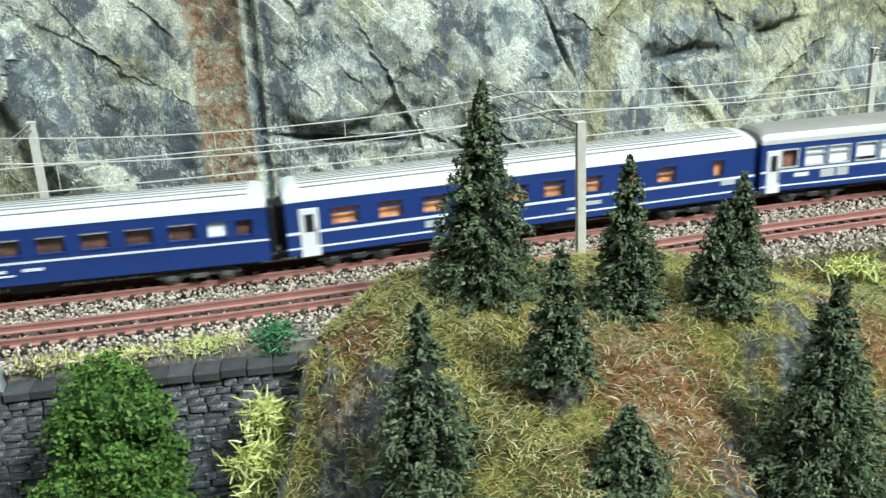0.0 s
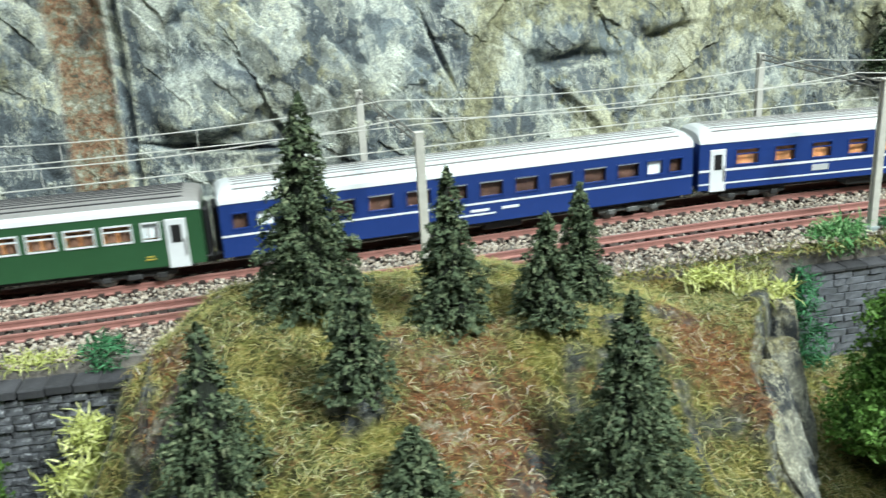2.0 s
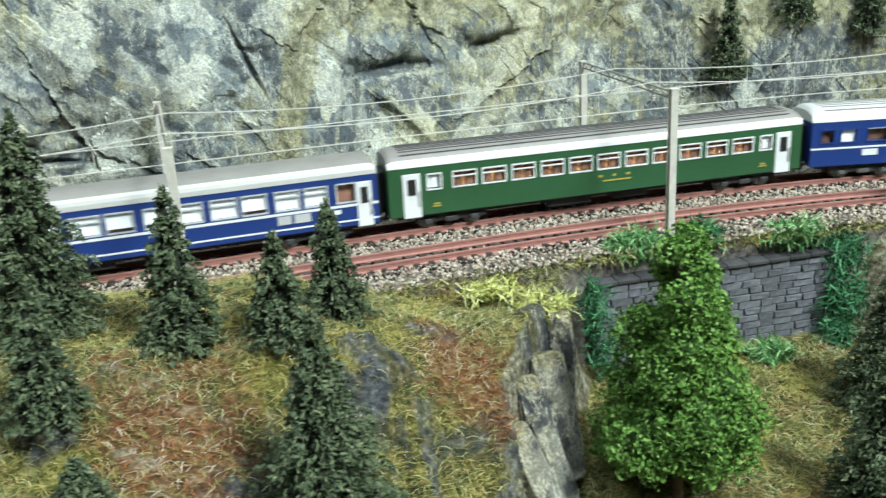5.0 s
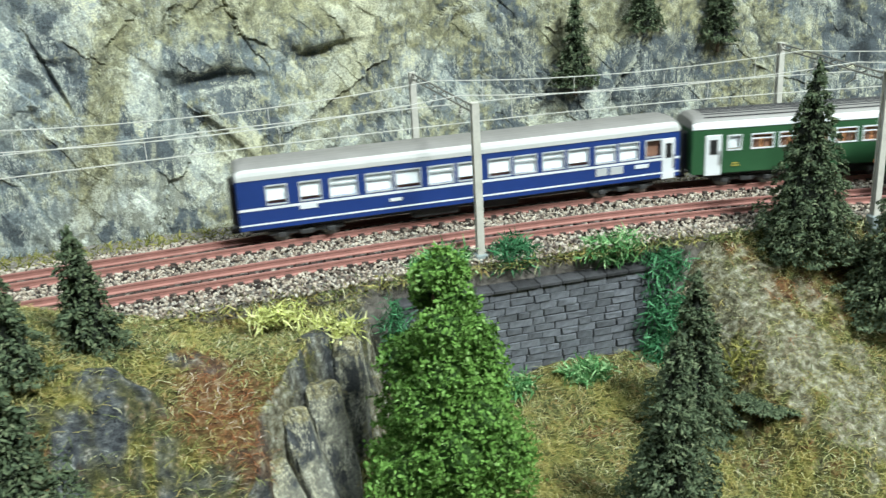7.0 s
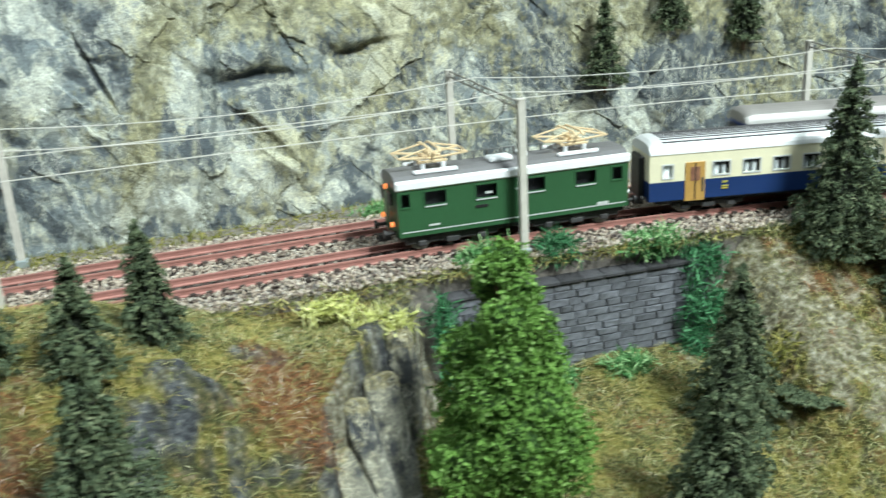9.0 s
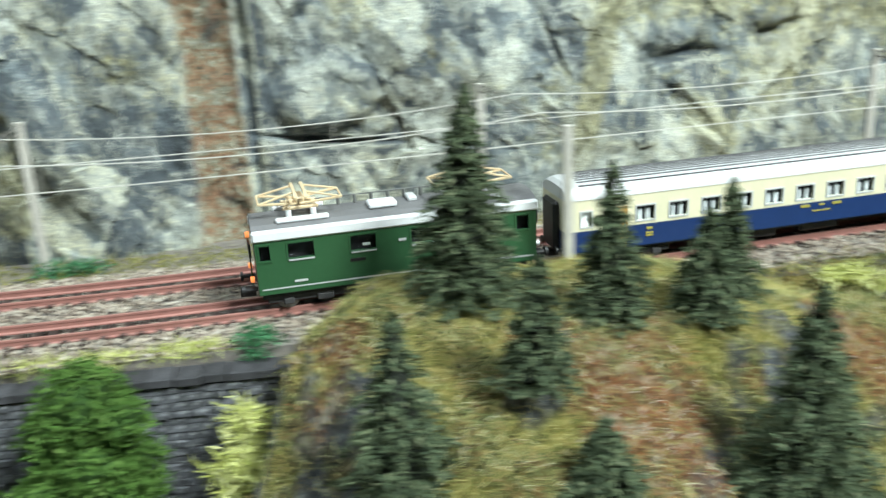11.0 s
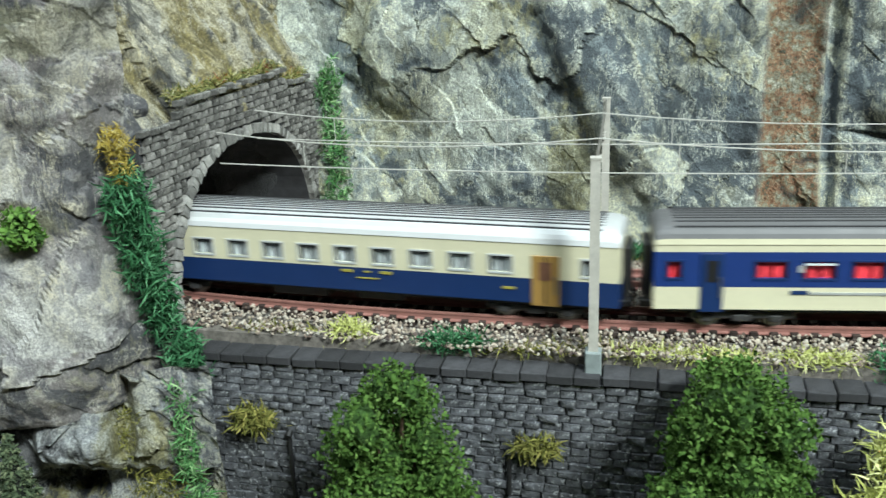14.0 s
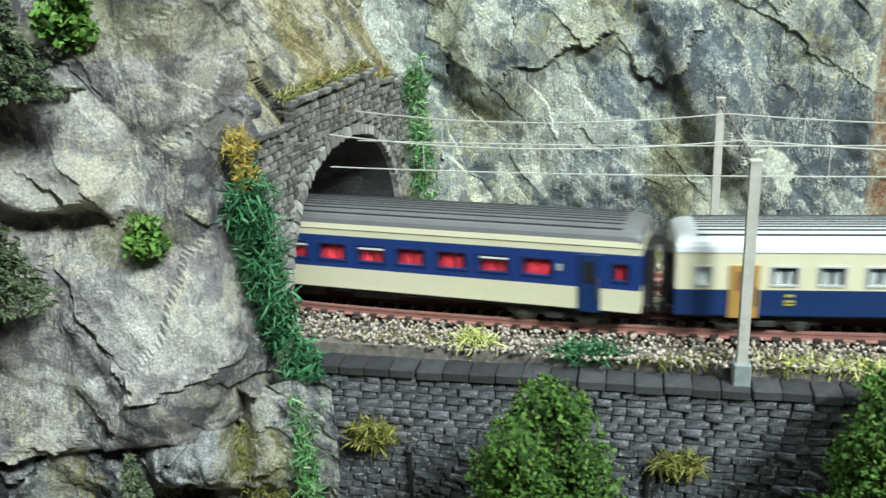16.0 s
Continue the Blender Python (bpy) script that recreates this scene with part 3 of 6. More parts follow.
# ---- cliff behind the line ----
def cliff_shape(x, z):
    d = bulge(x - 0.3 * z, z, 0.010, 0.047, 0.017, 0.0115, 0.0055, 4) + bulge(x, z, 0.062, 0.064, 0.022, 0.022, 0.006)
    d += bulge(x, z, -0.0125, 0.04, 0.0085, 0.2, -0.004, 3) + bulge(x, z, -0.0015, 0.04, 0.0020, 0.2, -0.004, 2)
    d += bulge(x - 0.5 * z, z, 0.122, 0.0605, 0.017, 0.008, 0.0036, 3) + bulge(x, z + 0.12 * np.abs(x - 0.160), 0.160, 0.0508, 0.015, 0.0026, -0.0034)
    d += bulge(x, z - 0.15 * x, 0.196, 0.0355, 0.013, 0.0075, 0.0036, 3) + bulge(x, z - 0.15 * x, 0.199, 0.0262, 0.012, 0.0022, -0.0030)
    d += bulge(x + 0.4 * z, z, 0.1264, 0.056, 0.0011, 0.010, -0.0030) + bulge(x - 0.2 * z, z, 0.130, 0.045, 0.0030, 0.05, -0.0030) + bulge(x + 0.8 * z, z, 0.180, 0.030, 0.0035, 0.010, -0.0026) + bulge(x - 0.25 * z, z, 0.235, 0.07, 0.011, 0.05, -0.0012)
    d += bulge(x + 0.5 * z, z, 0.175, 0.03, 0.007, 0.02, 0.005) + bulge(x, z + 0.10 * (x - 0.02), 0.024, 0.0325, 0.020, 0.0012, -0.0032)
    d += bulge(x - 0.4 * z, z, -0.075, 0.05, 0.012, 0.03, 0.007)
    d += bulge(x + 0.5 * z, z, -0.045, 0.05, 0.010, 0.04, 0.006) + bulge(x, z, -0.135, 0.06, 0.014, 0.02, 0.008)
    d += bulge(x, z, -0.10, 0.012, 0.03, 0.012, 0.004) + bulge(x - 0.3 * z, z, 0.315, 0.05, 0.012, 0.04, 0.008)
    return d


def cliff_wash_and_shade(x, z):
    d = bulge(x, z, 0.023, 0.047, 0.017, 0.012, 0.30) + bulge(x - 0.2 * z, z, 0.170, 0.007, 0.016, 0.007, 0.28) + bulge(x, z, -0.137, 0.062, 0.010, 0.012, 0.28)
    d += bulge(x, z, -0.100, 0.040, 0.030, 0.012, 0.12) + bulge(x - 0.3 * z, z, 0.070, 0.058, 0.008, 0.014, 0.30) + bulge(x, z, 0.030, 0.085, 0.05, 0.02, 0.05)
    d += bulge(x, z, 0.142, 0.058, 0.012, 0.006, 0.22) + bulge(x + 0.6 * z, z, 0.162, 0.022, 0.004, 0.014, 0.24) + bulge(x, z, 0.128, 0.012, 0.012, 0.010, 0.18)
    # The first two dark bands paint in shade beneath the ledges.
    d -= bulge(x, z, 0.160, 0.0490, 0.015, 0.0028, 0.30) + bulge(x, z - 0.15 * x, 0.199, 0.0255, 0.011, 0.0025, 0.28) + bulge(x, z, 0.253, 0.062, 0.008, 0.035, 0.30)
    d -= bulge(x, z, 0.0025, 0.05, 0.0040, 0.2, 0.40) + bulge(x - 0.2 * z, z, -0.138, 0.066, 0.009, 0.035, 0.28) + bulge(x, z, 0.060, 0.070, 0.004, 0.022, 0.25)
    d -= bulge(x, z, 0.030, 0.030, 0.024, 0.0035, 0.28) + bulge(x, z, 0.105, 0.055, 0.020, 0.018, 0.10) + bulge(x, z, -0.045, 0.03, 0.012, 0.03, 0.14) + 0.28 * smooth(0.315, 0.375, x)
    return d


def cliff_moss(x, z):
    d = 0.10 * np.clip((x - 0.10) / 0.06, 0, 1) * np.clip((z - 0.012) / 0.04, 0, 1) + bulge(x, z, -0.108, 0.066, 0.022, 0.012, 0.30) + bulge(x, z, -0.079, 0.020, 0.007, 0.012, 0.36)
    d += bulge(x, z, 0.150, 0.074, 0.034, 0.014, 0.20) + bulge(x, z, 0.205, 0.074, 0.014, 0.010, 0.30) + bulge(x - 0.3 * z, z, 0.105, 0.05, 0.006, 0.05, 0.24)
    d += bulge(x, z, 0.300, 0.068, 0.026, 0.03, 0.26) + bulge(x, z, 0.036, 0.075, 0.012, 0.012, 0.24) + bulge(x, z, -0.150, 0.07, 0.008, 0.02, 0.22) + bulge(x + 0.5 * z, z, 0.175, 0.028, 0.010, 0.02, 0.16)
    return d - 0.025 - 0.30 * np.exp(-((x - 0.003) / 0.012) ** 2)


CLIFF_X, CLIFF_OFF = (-0.21, -0.13, -0.06, 0.0, 0.03, 0.08, 0.15, 0.19, 0.25, 0.34, 0.66), (0.040, 0.044, 0.0375, 0.0365, 0.0335, 0.0345, 0.0335, 0.041, 0.058, 0.062, 0.062)
cx = np.linspace(-0.21, 0.66, 200)
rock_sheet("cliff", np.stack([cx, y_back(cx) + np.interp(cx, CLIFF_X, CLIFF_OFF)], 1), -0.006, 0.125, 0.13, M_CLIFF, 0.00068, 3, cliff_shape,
           "grey-green cast rock cliff, dry-brushed pale, with moss and rust streaks", rough=0.165, facet=0.030, stretch=1.7, wash=cliff_wash_and_shade, moss=cliff_moss)


# ---- left mountain: rock nose, slope over the portal ----
def nose_shape(u, z):
    d = bulge(u, z, -0.203, 0.066, 0.016, 0.016, 0.004, 4) + bulge(u, z, -0.212, 0.047, 0.014, 0.006, 0.006, 3) + bulge(u + 0.6 * z, z, -0.190, 0.038, 0.02, 0.003, -0.003)
    d += bulge(u, z, -0.196, 0.012, 0.016, 0.020, 0.003, 4) + bulge(u, z, -0.205, -0.024, 0.035, 0.010, -0.012) + bulge(u, z, -0.212, -0.034, 0.009, 0.009, 0.012)
    d += bulge(u, z, -0.178, 0.03, 0.004, 0.03, -0.004)
    d += 0.0012 * soft_noise(u + 0.6 * z, 0.3 * z, 0.004, 65)
    return d


rock_sheet("rock_nose", [(-0.40, 0.112), (-0.33, 0.148), (-0.27, 0.169), (-0.215, 0.1835), (-0.200, 0.1870), (-0.191, 0.1905), (-0.1835, 0.1985), (-0.1795, 0.2080), (-0.1770, 0.2160)], -0.012, 0.092, lambda x: 0.03 + 0.18 * smooth(-0.180, -0.194, x), M_ROCK, 0.0008, 11, nose_shape,
           "pale grey cast rock outcrop beside the tunnel mouth", rough=0.22, facet=0.036, stretch=1.2,
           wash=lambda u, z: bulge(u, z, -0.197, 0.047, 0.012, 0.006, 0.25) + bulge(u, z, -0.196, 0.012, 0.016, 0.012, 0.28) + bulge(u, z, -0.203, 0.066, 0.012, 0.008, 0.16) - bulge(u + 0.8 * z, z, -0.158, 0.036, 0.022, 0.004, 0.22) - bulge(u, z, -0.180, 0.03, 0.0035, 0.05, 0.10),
           moss=lambda u, z: bulge(u, z, -0.195, 0.034, 0.014, 0.006, 0.30) + bulge(u, z, -0.19, 0.078, 0.03, 0.006, 0.35) - 0.08)
# Slate-grey rock; its tone is also lowered to paint in the overhang's shade.
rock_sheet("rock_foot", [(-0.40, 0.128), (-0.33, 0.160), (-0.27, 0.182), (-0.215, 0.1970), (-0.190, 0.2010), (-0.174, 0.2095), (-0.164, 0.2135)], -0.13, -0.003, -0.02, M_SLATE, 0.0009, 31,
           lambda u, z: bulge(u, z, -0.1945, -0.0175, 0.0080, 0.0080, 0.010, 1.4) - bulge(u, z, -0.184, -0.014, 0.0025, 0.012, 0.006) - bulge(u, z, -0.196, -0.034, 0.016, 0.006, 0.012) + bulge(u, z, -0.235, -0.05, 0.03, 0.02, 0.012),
           "slate-grey rock below the outcrop, coloured darker for shade under the overhang", rough=0.6, facet=0.022, stretch=1.0,
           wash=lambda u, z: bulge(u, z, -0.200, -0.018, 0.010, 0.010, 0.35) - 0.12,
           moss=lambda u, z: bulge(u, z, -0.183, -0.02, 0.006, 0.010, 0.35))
rock_sheet("rock_slope", [(-0.40, 0.150), (-0.27, 0.198), (-0.205, 0.205), (-0.1850, 0.217), (-0.1805, 0.236), (-0.1750, 0.27), (-0.1650, 0.340)], 0.0485, 0.135, 0.30, M_SLOPE, 0.0008, 23,
           lambda u, z: 0.007 * soft_noise(u + 0.45 * z, z * 0.22, 0.009, 61) + 0.0045 * soft_noise(u + 0.40 * z, z * 0.25, 0.0035, 64),
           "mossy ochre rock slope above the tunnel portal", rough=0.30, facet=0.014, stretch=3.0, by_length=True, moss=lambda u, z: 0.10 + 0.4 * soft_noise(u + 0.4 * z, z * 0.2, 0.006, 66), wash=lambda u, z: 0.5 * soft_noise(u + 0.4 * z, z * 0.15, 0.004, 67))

# ---- tunnel portal ----
PY, PR, PH = 0.2672, 0.0412, 0.0413


def arch_at(a, grow=0.0):
    """A point of the three-centred arch: across and up, from the springing (0) over the crown to the other side (pi)."""
    c, q = math.cos(a), math.sin(a)
    return PY - (PR + grow) * math.copysign(abs(c) ** 0.86, c), (PH + grow) * q ** 0.86 if q > 1e-6 else 0.0


def portal_x(y):
    return -0.178 + (y - 0.219) * 0.125


portal = thing("tunnel_portal", "weathered grey stone tunnel portal with an arched mouth", "tunnel portal", kind="structure")


def portal_top(y):
    return 0.0512 if y < 0.2330 else (0.0562 if y < 0.297 else 0.0520)


def stone_mesh(w, h, d, seed):
    r = random.Random(seed)
    bm = box(-w / 2, w / 2, -d, 0.0, -h / 2, h / 2)
    for v in bm.verts:
        if v.co.y < -d / 2:
            v.co += Vector((r.uniform(-.08, .08) * w, r.uniform(-.3, .3) * d, r.uniform(-.10, .10) * h))
            v.co.x *= 0.90
            v.co.z *= 0.86
    me = bpy.data.meshes.new("stone")
    bm.to_mesh(me), bm.free()
    return me


def slab_with_arch():
    """The backing of the portal: a thick wall with the arched opening through it."""
    bm = bmesh.new()
    n = 28
    arch = [arch_at(math.pi * i / n) for i in range(n + 1)]
    outer = []
    for y, z in arch:
        ang = math.atan2(z, y - PY)
        oy = min(max(PY + 0.07 * math.cos(ang) * 1.3, 0.2185), 0.3160)
        oz = 0.0 if z < 0.0005 else 0.0495 if ang > 0.72 and ang < 2.42 else min(portal_top(oy), 0.048 * math.tan(min(ang, math.pi - ang)) * 1.05)
        outer.append((oy, oz))
    rows = []
    for ring in (arch, outer):
        for back in (0.0, 0.014):
            rows.append([bm.verts.new((portal_x(y) - back, y, z)) for y, z in ring])
    inner_f, inner_b, out_f, out_b = rows
    for i in range(n):
        bm.faces.new((inner_f[i], inner_f[i + 1], out_f[i + 1], out_f[i]))
        bm.faces.new((inner_b[i], out_b[i], out_b[i + 1], inner_b[i + 1]))
        bm.faces.new((inner_f[i], inner_b[i], inner_b[i + 1], inner_f[i + 1]))
        bm.faces.new((out_f[i], out_f[i + 1], out_b[i + 1], out_b[i]))
    bmesh.ops.recalc_face_normals(bm, faces=bm.faces)
    return bm


part("backing", slab_with_arch(), M_MORTAR, portal, "dark mortar between the stones")

stones = [stone_mesh(0.0030, 0.0018, 0.0011, s) for s in range(8)]
for me in stones:
    me.materials.append(M_PORTAL)
rz, row, spots = 0.0556, 0, []
pr = random.Random(4)
while rz > 0.0:
    y = 0.2188 + (row % 2) * 0.0014
    while y < 0.3155:
        w = pr.uniform(0.0022, 0.0040)
        yc = y + w / 2
        if (abs(yc - PY) / (PR + 0.0036)) ** 2.33 + (rz / (PH + 0.0036)) ** 2.33 > 1 and rz < portal_top(yc) - 0.0007:
            spots.append((pr.choice(stones), pose(portal_x(yc), yc, rz, 0, 0, 82.9) @ Matrix.Diagonal((w / 0.0031, pr.uniform(0.7, 1.5), 1.0, 1))))
        y += w
    rz -= 0.00195
    row += 1
for me, m in spots[:300]:
    share("stone", me, portal, m)
V, F = [], []
for me, m in spots[300:]:
    F += [tuple(i + len(V) for i in p.vertices) for p in me.polygons]
    V += [tuple(m @ v.co) for v in me.vertices]
link("lower_stones", V, F, M_PORTAL, portal, "lower courses of the same stones", kind="stuff")
vous = [stone_mesh(0.0029, 0.0031, 0.0018, 30 + s) for s in range(4)]
for me in vous:
    me.materials.append(M_ARCH)
for i in range(44):
    a = math.pi * (i + 0.5) / 44
    (yc, zc), (ya, za), (yb, zb) = arch_at(a, 0.0016), arch_at(a - 0.03, 0.0016), arch_at(a + 0.03, 0.0016)
    share("voussoir", vous[i % 4], portal, pose(portal_x(yc), yc, zc, 0, 0, 82.9) @ pose(0, 0, 0, 0, -math.degrees(math.atan2(zb - za, yb - ya)), 0))
cope = stone_mesh(0.0040, 0.0014, 0.0016, 77)
cope.materials.append(M_PORTAL)
y = 0.2205
while y < 0.314:
    share("coping_stone", cope, portal, pose(portal_x(y), y, portal_top(y) + 0.0006 + pr.uniform(-0.0004, 0.0004), 0, pr.uniform(-4, 4), 82.9))
    y += 0.0041

# loose rock on the stepped corner of the portal
for bx, by, bz, br, bs in ((-0.1835, 0.2235, 0.0530, 0.0050, 1), (-0.1850, 0.2300, 0.0565, 0.0046, 2), (-0.1815, 0.2180, 0.0510, 0.0042, 3)):
    bq = np.random.default_rng(bs)
    bm = bmesh.new()
    bmesh.ops.create_icosphere(bm, subdivisions=3, radius=br)
    cuts = spin(9, bq)[:, 0]
    for v in bm.verts:
        for c in cuts:
            over = v.co.dot(Vector(c.tolist())) - br * 0.62
            if over > 0:
                v.co -= Vector(c.tolist()) * over
    b = part("boulder", bm, M_ROCK, None)
    b.matrix_basis = pose(bx, by, bz)
    tagged(b, "small grey rock on the corner of the portal", "rock", "rocks on the portal", "structure")

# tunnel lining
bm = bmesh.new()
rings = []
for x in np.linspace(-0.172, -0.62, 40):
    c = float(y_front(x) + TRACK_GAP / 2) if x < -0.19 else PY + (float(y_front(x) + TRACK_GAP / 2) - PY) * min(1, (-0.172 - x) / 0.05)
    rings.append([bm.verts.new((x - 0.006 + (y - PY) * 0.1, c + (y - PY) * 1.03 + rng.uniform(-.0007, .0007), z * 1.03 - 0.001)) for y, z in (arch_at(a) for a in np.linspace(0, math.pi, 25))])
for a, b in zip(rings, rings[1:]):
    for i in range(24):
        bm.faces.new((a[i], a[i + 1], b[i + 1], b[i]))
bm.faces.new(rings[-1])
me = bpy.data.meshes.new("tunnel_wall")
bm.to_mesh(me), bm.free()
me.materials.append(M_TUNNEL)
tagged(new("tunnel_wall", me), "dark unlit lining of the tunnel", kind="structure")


# ---- stone retaining walls ----
def stone_wall(name, a, b, ztop, zlow, row_h, wid, mat, label, seed, proud=0.0008, limit=300):
    """Coursed stones on a dark backing between two points in plan."""
    w = thing(name, label, "retaining wall", kind="structure")
    a, b = Vector((*a, 0)), Vector((*b, 0))
    along, L = (b - a).normalized(), (b - a).length
    yaw = math.degrees(math.atan2(along.y, along.x))
    m = pose(a.x, a.y, 0, 0, 0, yaw)
    back = part("backing", box(0, L, 0.0002, 0.008, zlow, ztop), M_MORTAR, w, "dark mortar between the stones")
    back.matrix_basis = m
    r = random.Random(seed)
    shapes = [stone_mesh(wid, row_h * 0.94, proud, seed + s) for s in range(10)]
    for me in shapes:
        me.materials.append(mat)
    spots, z, row = [], ztop - row_h / 2, 0
    while z > zlow:
        x = -r.uniform(0, wid)
        while x < L:
            k = r.uniform(0.65, 1.35)
            x0, x1 = max(x, 0), min(x + wid * k, L)
            if x1 - x0 > wid * 0.3:
                spots.append((z, (x0 + x1) / 2, (x1 - x0) / wid * 0.97, r.uniform(0.6, 1.6), r.randrange(10)))
            x += wid * k
        z -= row_h
        row += 1
    for z, x, kx, ky, which in spots[:limit]:
        share("stone", shapes[which], w, m @ pose(x, 0.0003, z) @ Matrix.Diagonal((kx, ky, 1, 1)))
    if spots[limit:]:
        V, F = [], []
        for z, x, kx, ky, which in spots[limit:]:
            mm = m @ pose(x, 0.0003, z) @ Matrix.Diagonal((kx, ky, 1, 1))
            F += [tuple(i + len(V) for i in p.vertices) for p in shapes[which].polygons]
            V += [tuple(mm @ v.co) for v in shapes[which].vertices]
        link("lower_stones", V, F, mat, w, "lower courses of the same stones", kind="stuff")
    return w, m, L


wall_l, ML, LL = stone_wall("retaining_wall", (-0.168, 0.2165), (0.006, 0.2078), -0.0052, -0.100, 0.0021, 0.0042, M_STONE, "long dark grey coursed stone retaining wall below the track", 100)


def slab_mesh(w, h, d):
    bm = box(-w / 2, w / 2, -d, 0.0, -h / 2, h / 2, 0.0003)
    me = bpy.data.meshes.new("coping_stone")
    bm.to_mesh(me), bm.free()
    me.materials.append(M_COPING)
    return me


cop = slab_mesh(0.0061, 0.0024, 0.0090)
x = 0.003
while x < LL:
    share("coping_stone", cop, wall_l, ML @ pose(x, 0.0076, -0.0039 + rng.uniform(-0.0002, 0.0002), rng.uniform(-1, 1), 0, rng.uniform(-1.5, 1.5)))
    x += 0.0063
wall_r, MR, LR = stone_wall("retaining_wall", (0.195, 0.2270), (0.282, 0.2270), -0.0085, -0.050, 0.0024, 0.0058, M_STONEBLUE, "slate-grey stone retaining wall half hidden by bushes", 200, proud=0.0005)
cop2 = slab_mesh(0.0072, 0.0014, 0.0085)
x = 0.003
while x < LR:
    share("coping_stone", cop2, wall_r, MR @ pose(x, 0.0075, -0.0078))
    x += 0.0073


# ---- foreground hillside ----
def hill_base(x, y):
    front = y_front(x)
    valley = -0.085 + 0 * x
    # knoll
    crest = 0.0165 * smooth(0.0, 0.030, x) * (1 - smooth(0.090, 0.150, x)) - 0.0035
    fall = np.clip(0.198 - y, 0, 1)
    kn = crest - 0.20 * fall - 1.9 * fall ** 2 - 0.35 * np.clip(y - 0.212, 0, 1) * (1 - smooth(0.09, 0.13, x))
    kn = kn - 0.020 * smooth(0.19, 0.13, y) * smooth(0.05, 0.0, x)
    kn = kn - 0.022 * np.exp(-((x - 0.100) / 0.015) ** 2) * smooth(0.182, 0.150, y) - 0.012 * np.exp(-((x - 0.135) / 0.012) ** 2) * smooth(0.185, 0.16, y)
    # a crag breaks off at the knoll's front corner, with a fissure across it
    lip = 0.186 + 1.35 * (x - 0.155) - y
    kn = kn - 0.024 * smooth(0.0, 0.0075, lip) * smooth(0.1485, 0.1545, x) - 0.012 * smooth(0.010, 0.016, lip) * smooth(0.140, 0.147, x)
    kn = kn - 0.010 * np.exp(-((x - 0.1625 + 0.28 * (y - 0.185)) / 0.0011) ** 2) * smooth(-0.002, 0.004, lip)
    kn = kn - 0.009 * smooth(0.178, 0.168, y) * smooth(0.106, 0.114, x) * (1 - smooth(0.121, 0.127, x))
    back = smooth(0.195, 0.215, y)
    left = smooth(-0.012, 0.005, x + 0.30 * np.clip(0.2 - y, 0, 1))
    right = 1 - smooth(0.163 + 0.018 * back, 0.1705 + 0.020 * back, x + 0.06 * (0.2 - y))
    k = left * right
    # grass in front of the right wall, then the slope that climbs to the east
    meadow = -0.036 - 0.22 * (0.227 - y)
    east = -0.002 - 0.62 * np.clip(y_front(x) - 0.016 - y, 0, 1)
    e = smooth(0.276, 0.298, x)
    low = np.where(x > 0.1, meadow * (1 - e) + np.maximum(east, -0.075) * e, valley)
    z = low * (1 - k) + kn * k
    return np.minimum(z, 0.02), k


def hill(x, y):
    z, k = hill_base(x, y)
    return z


hx, hy = np.linspace(-0.36, 0.80, 960), np.linspace(0.0, 1.0, 190)
HX = np.repeat(hx[:, None], 190, 1)
edge = np.where(HX < 0.008, 0.208, np.where((HX > 0.195) & (HX < 0.282), 0.2262, y_front(HX) - 0.0150))
edge = np.where(HX < -0.168, 0.24, edge)
HY = 0.03 + (edge - 0.03) * hy[None]
HZ, HK = hill_base(HX, HY)
HZ = HZ + 0.004 * soft_noise(HX, HY, 0.022, 41) + 0.0022 * soft_noise(HX, HY, 0.008, 42) + 0.0010 * soft_noise(HX, HY, 0.003, 43)
hf, he, hw = facets(HX, HY, 0.0095, 1.0, 0.35, 44, 1.6, 0.3)
blob = lambda x0, y0, rx, ry: np.exp(-(((HX - x0) / rx) ** 2 + ((HY - y0) / ry) ** 2) ** 1.5)
ragged = 0.9 * soft_noise(HX, HY, 0.007, 46) + 0.7 * soft_noise(HX, HY, 0.0026, 52)
steep = np.abs(np.gradient(HZ, axis=0) / np.gradient(HX, axis=0)) + 0.6 * np.abs(np.gradient(HZ, axis=1) / np.gradient(HY, axis=1))
bare = blob(0.053, 0.160, 0.006, 0.006) + blob(0.120, 0.181, 0.011, 0.0048) + blob(0.143, 0.170, 0.009, 0.0050) + blob(0.167, 0.205, 0.0065, 0.0045) + blob(0.082, 0.146, 0.005, 0.016) + 0.8 * blob(0.055, 0.199, 0.010, 0.004) + 0.8 * blob(0.006, 0.160, 0.006, 0.03) + 0.7 * blob(0.137, 0.196, 0.010, 0.003)
bare = smooth(0.30, 0.85, bare + 0.9 * ragged + 0.25 * smooth(0.30, 0.45, soft_noise(HX, HY, 0.017, 45)))
bare = np.maximum(bare, smooth(0.9, 1.5, steep + 0.4 * ragged))
rust = blob(0.074, 0.162, 0.016, 0.022) + blob(0.141, 0.186, 0.010, 0.013) + 0.8 * blob(0.012, 0.19, 0.010, 0.020) + 0.7 * blob(0.33, 0.20, 0.03, 0.012) + 0.7 * blob(0.30, 0.222, 0.012, 0.004) + 0.8 * blob(0.149, 0.172, 0.006, 0.008) + 0.6 * blob(0.235, 0.160, 0.03, 0.012)
rust = 0.8 * smooth(0.15, 1.0, rust + 0.7 * soft_noise(HX, HY, 0.009, 47) + 0.8 * soft_noise(HX, HY, 0.0030, 48))
trail = np.exp(-((HX - 0.294 - 0.40 * (0.212 - HY)) / 0.017) ** 2) * smooth(0.14, 0.17, HY)
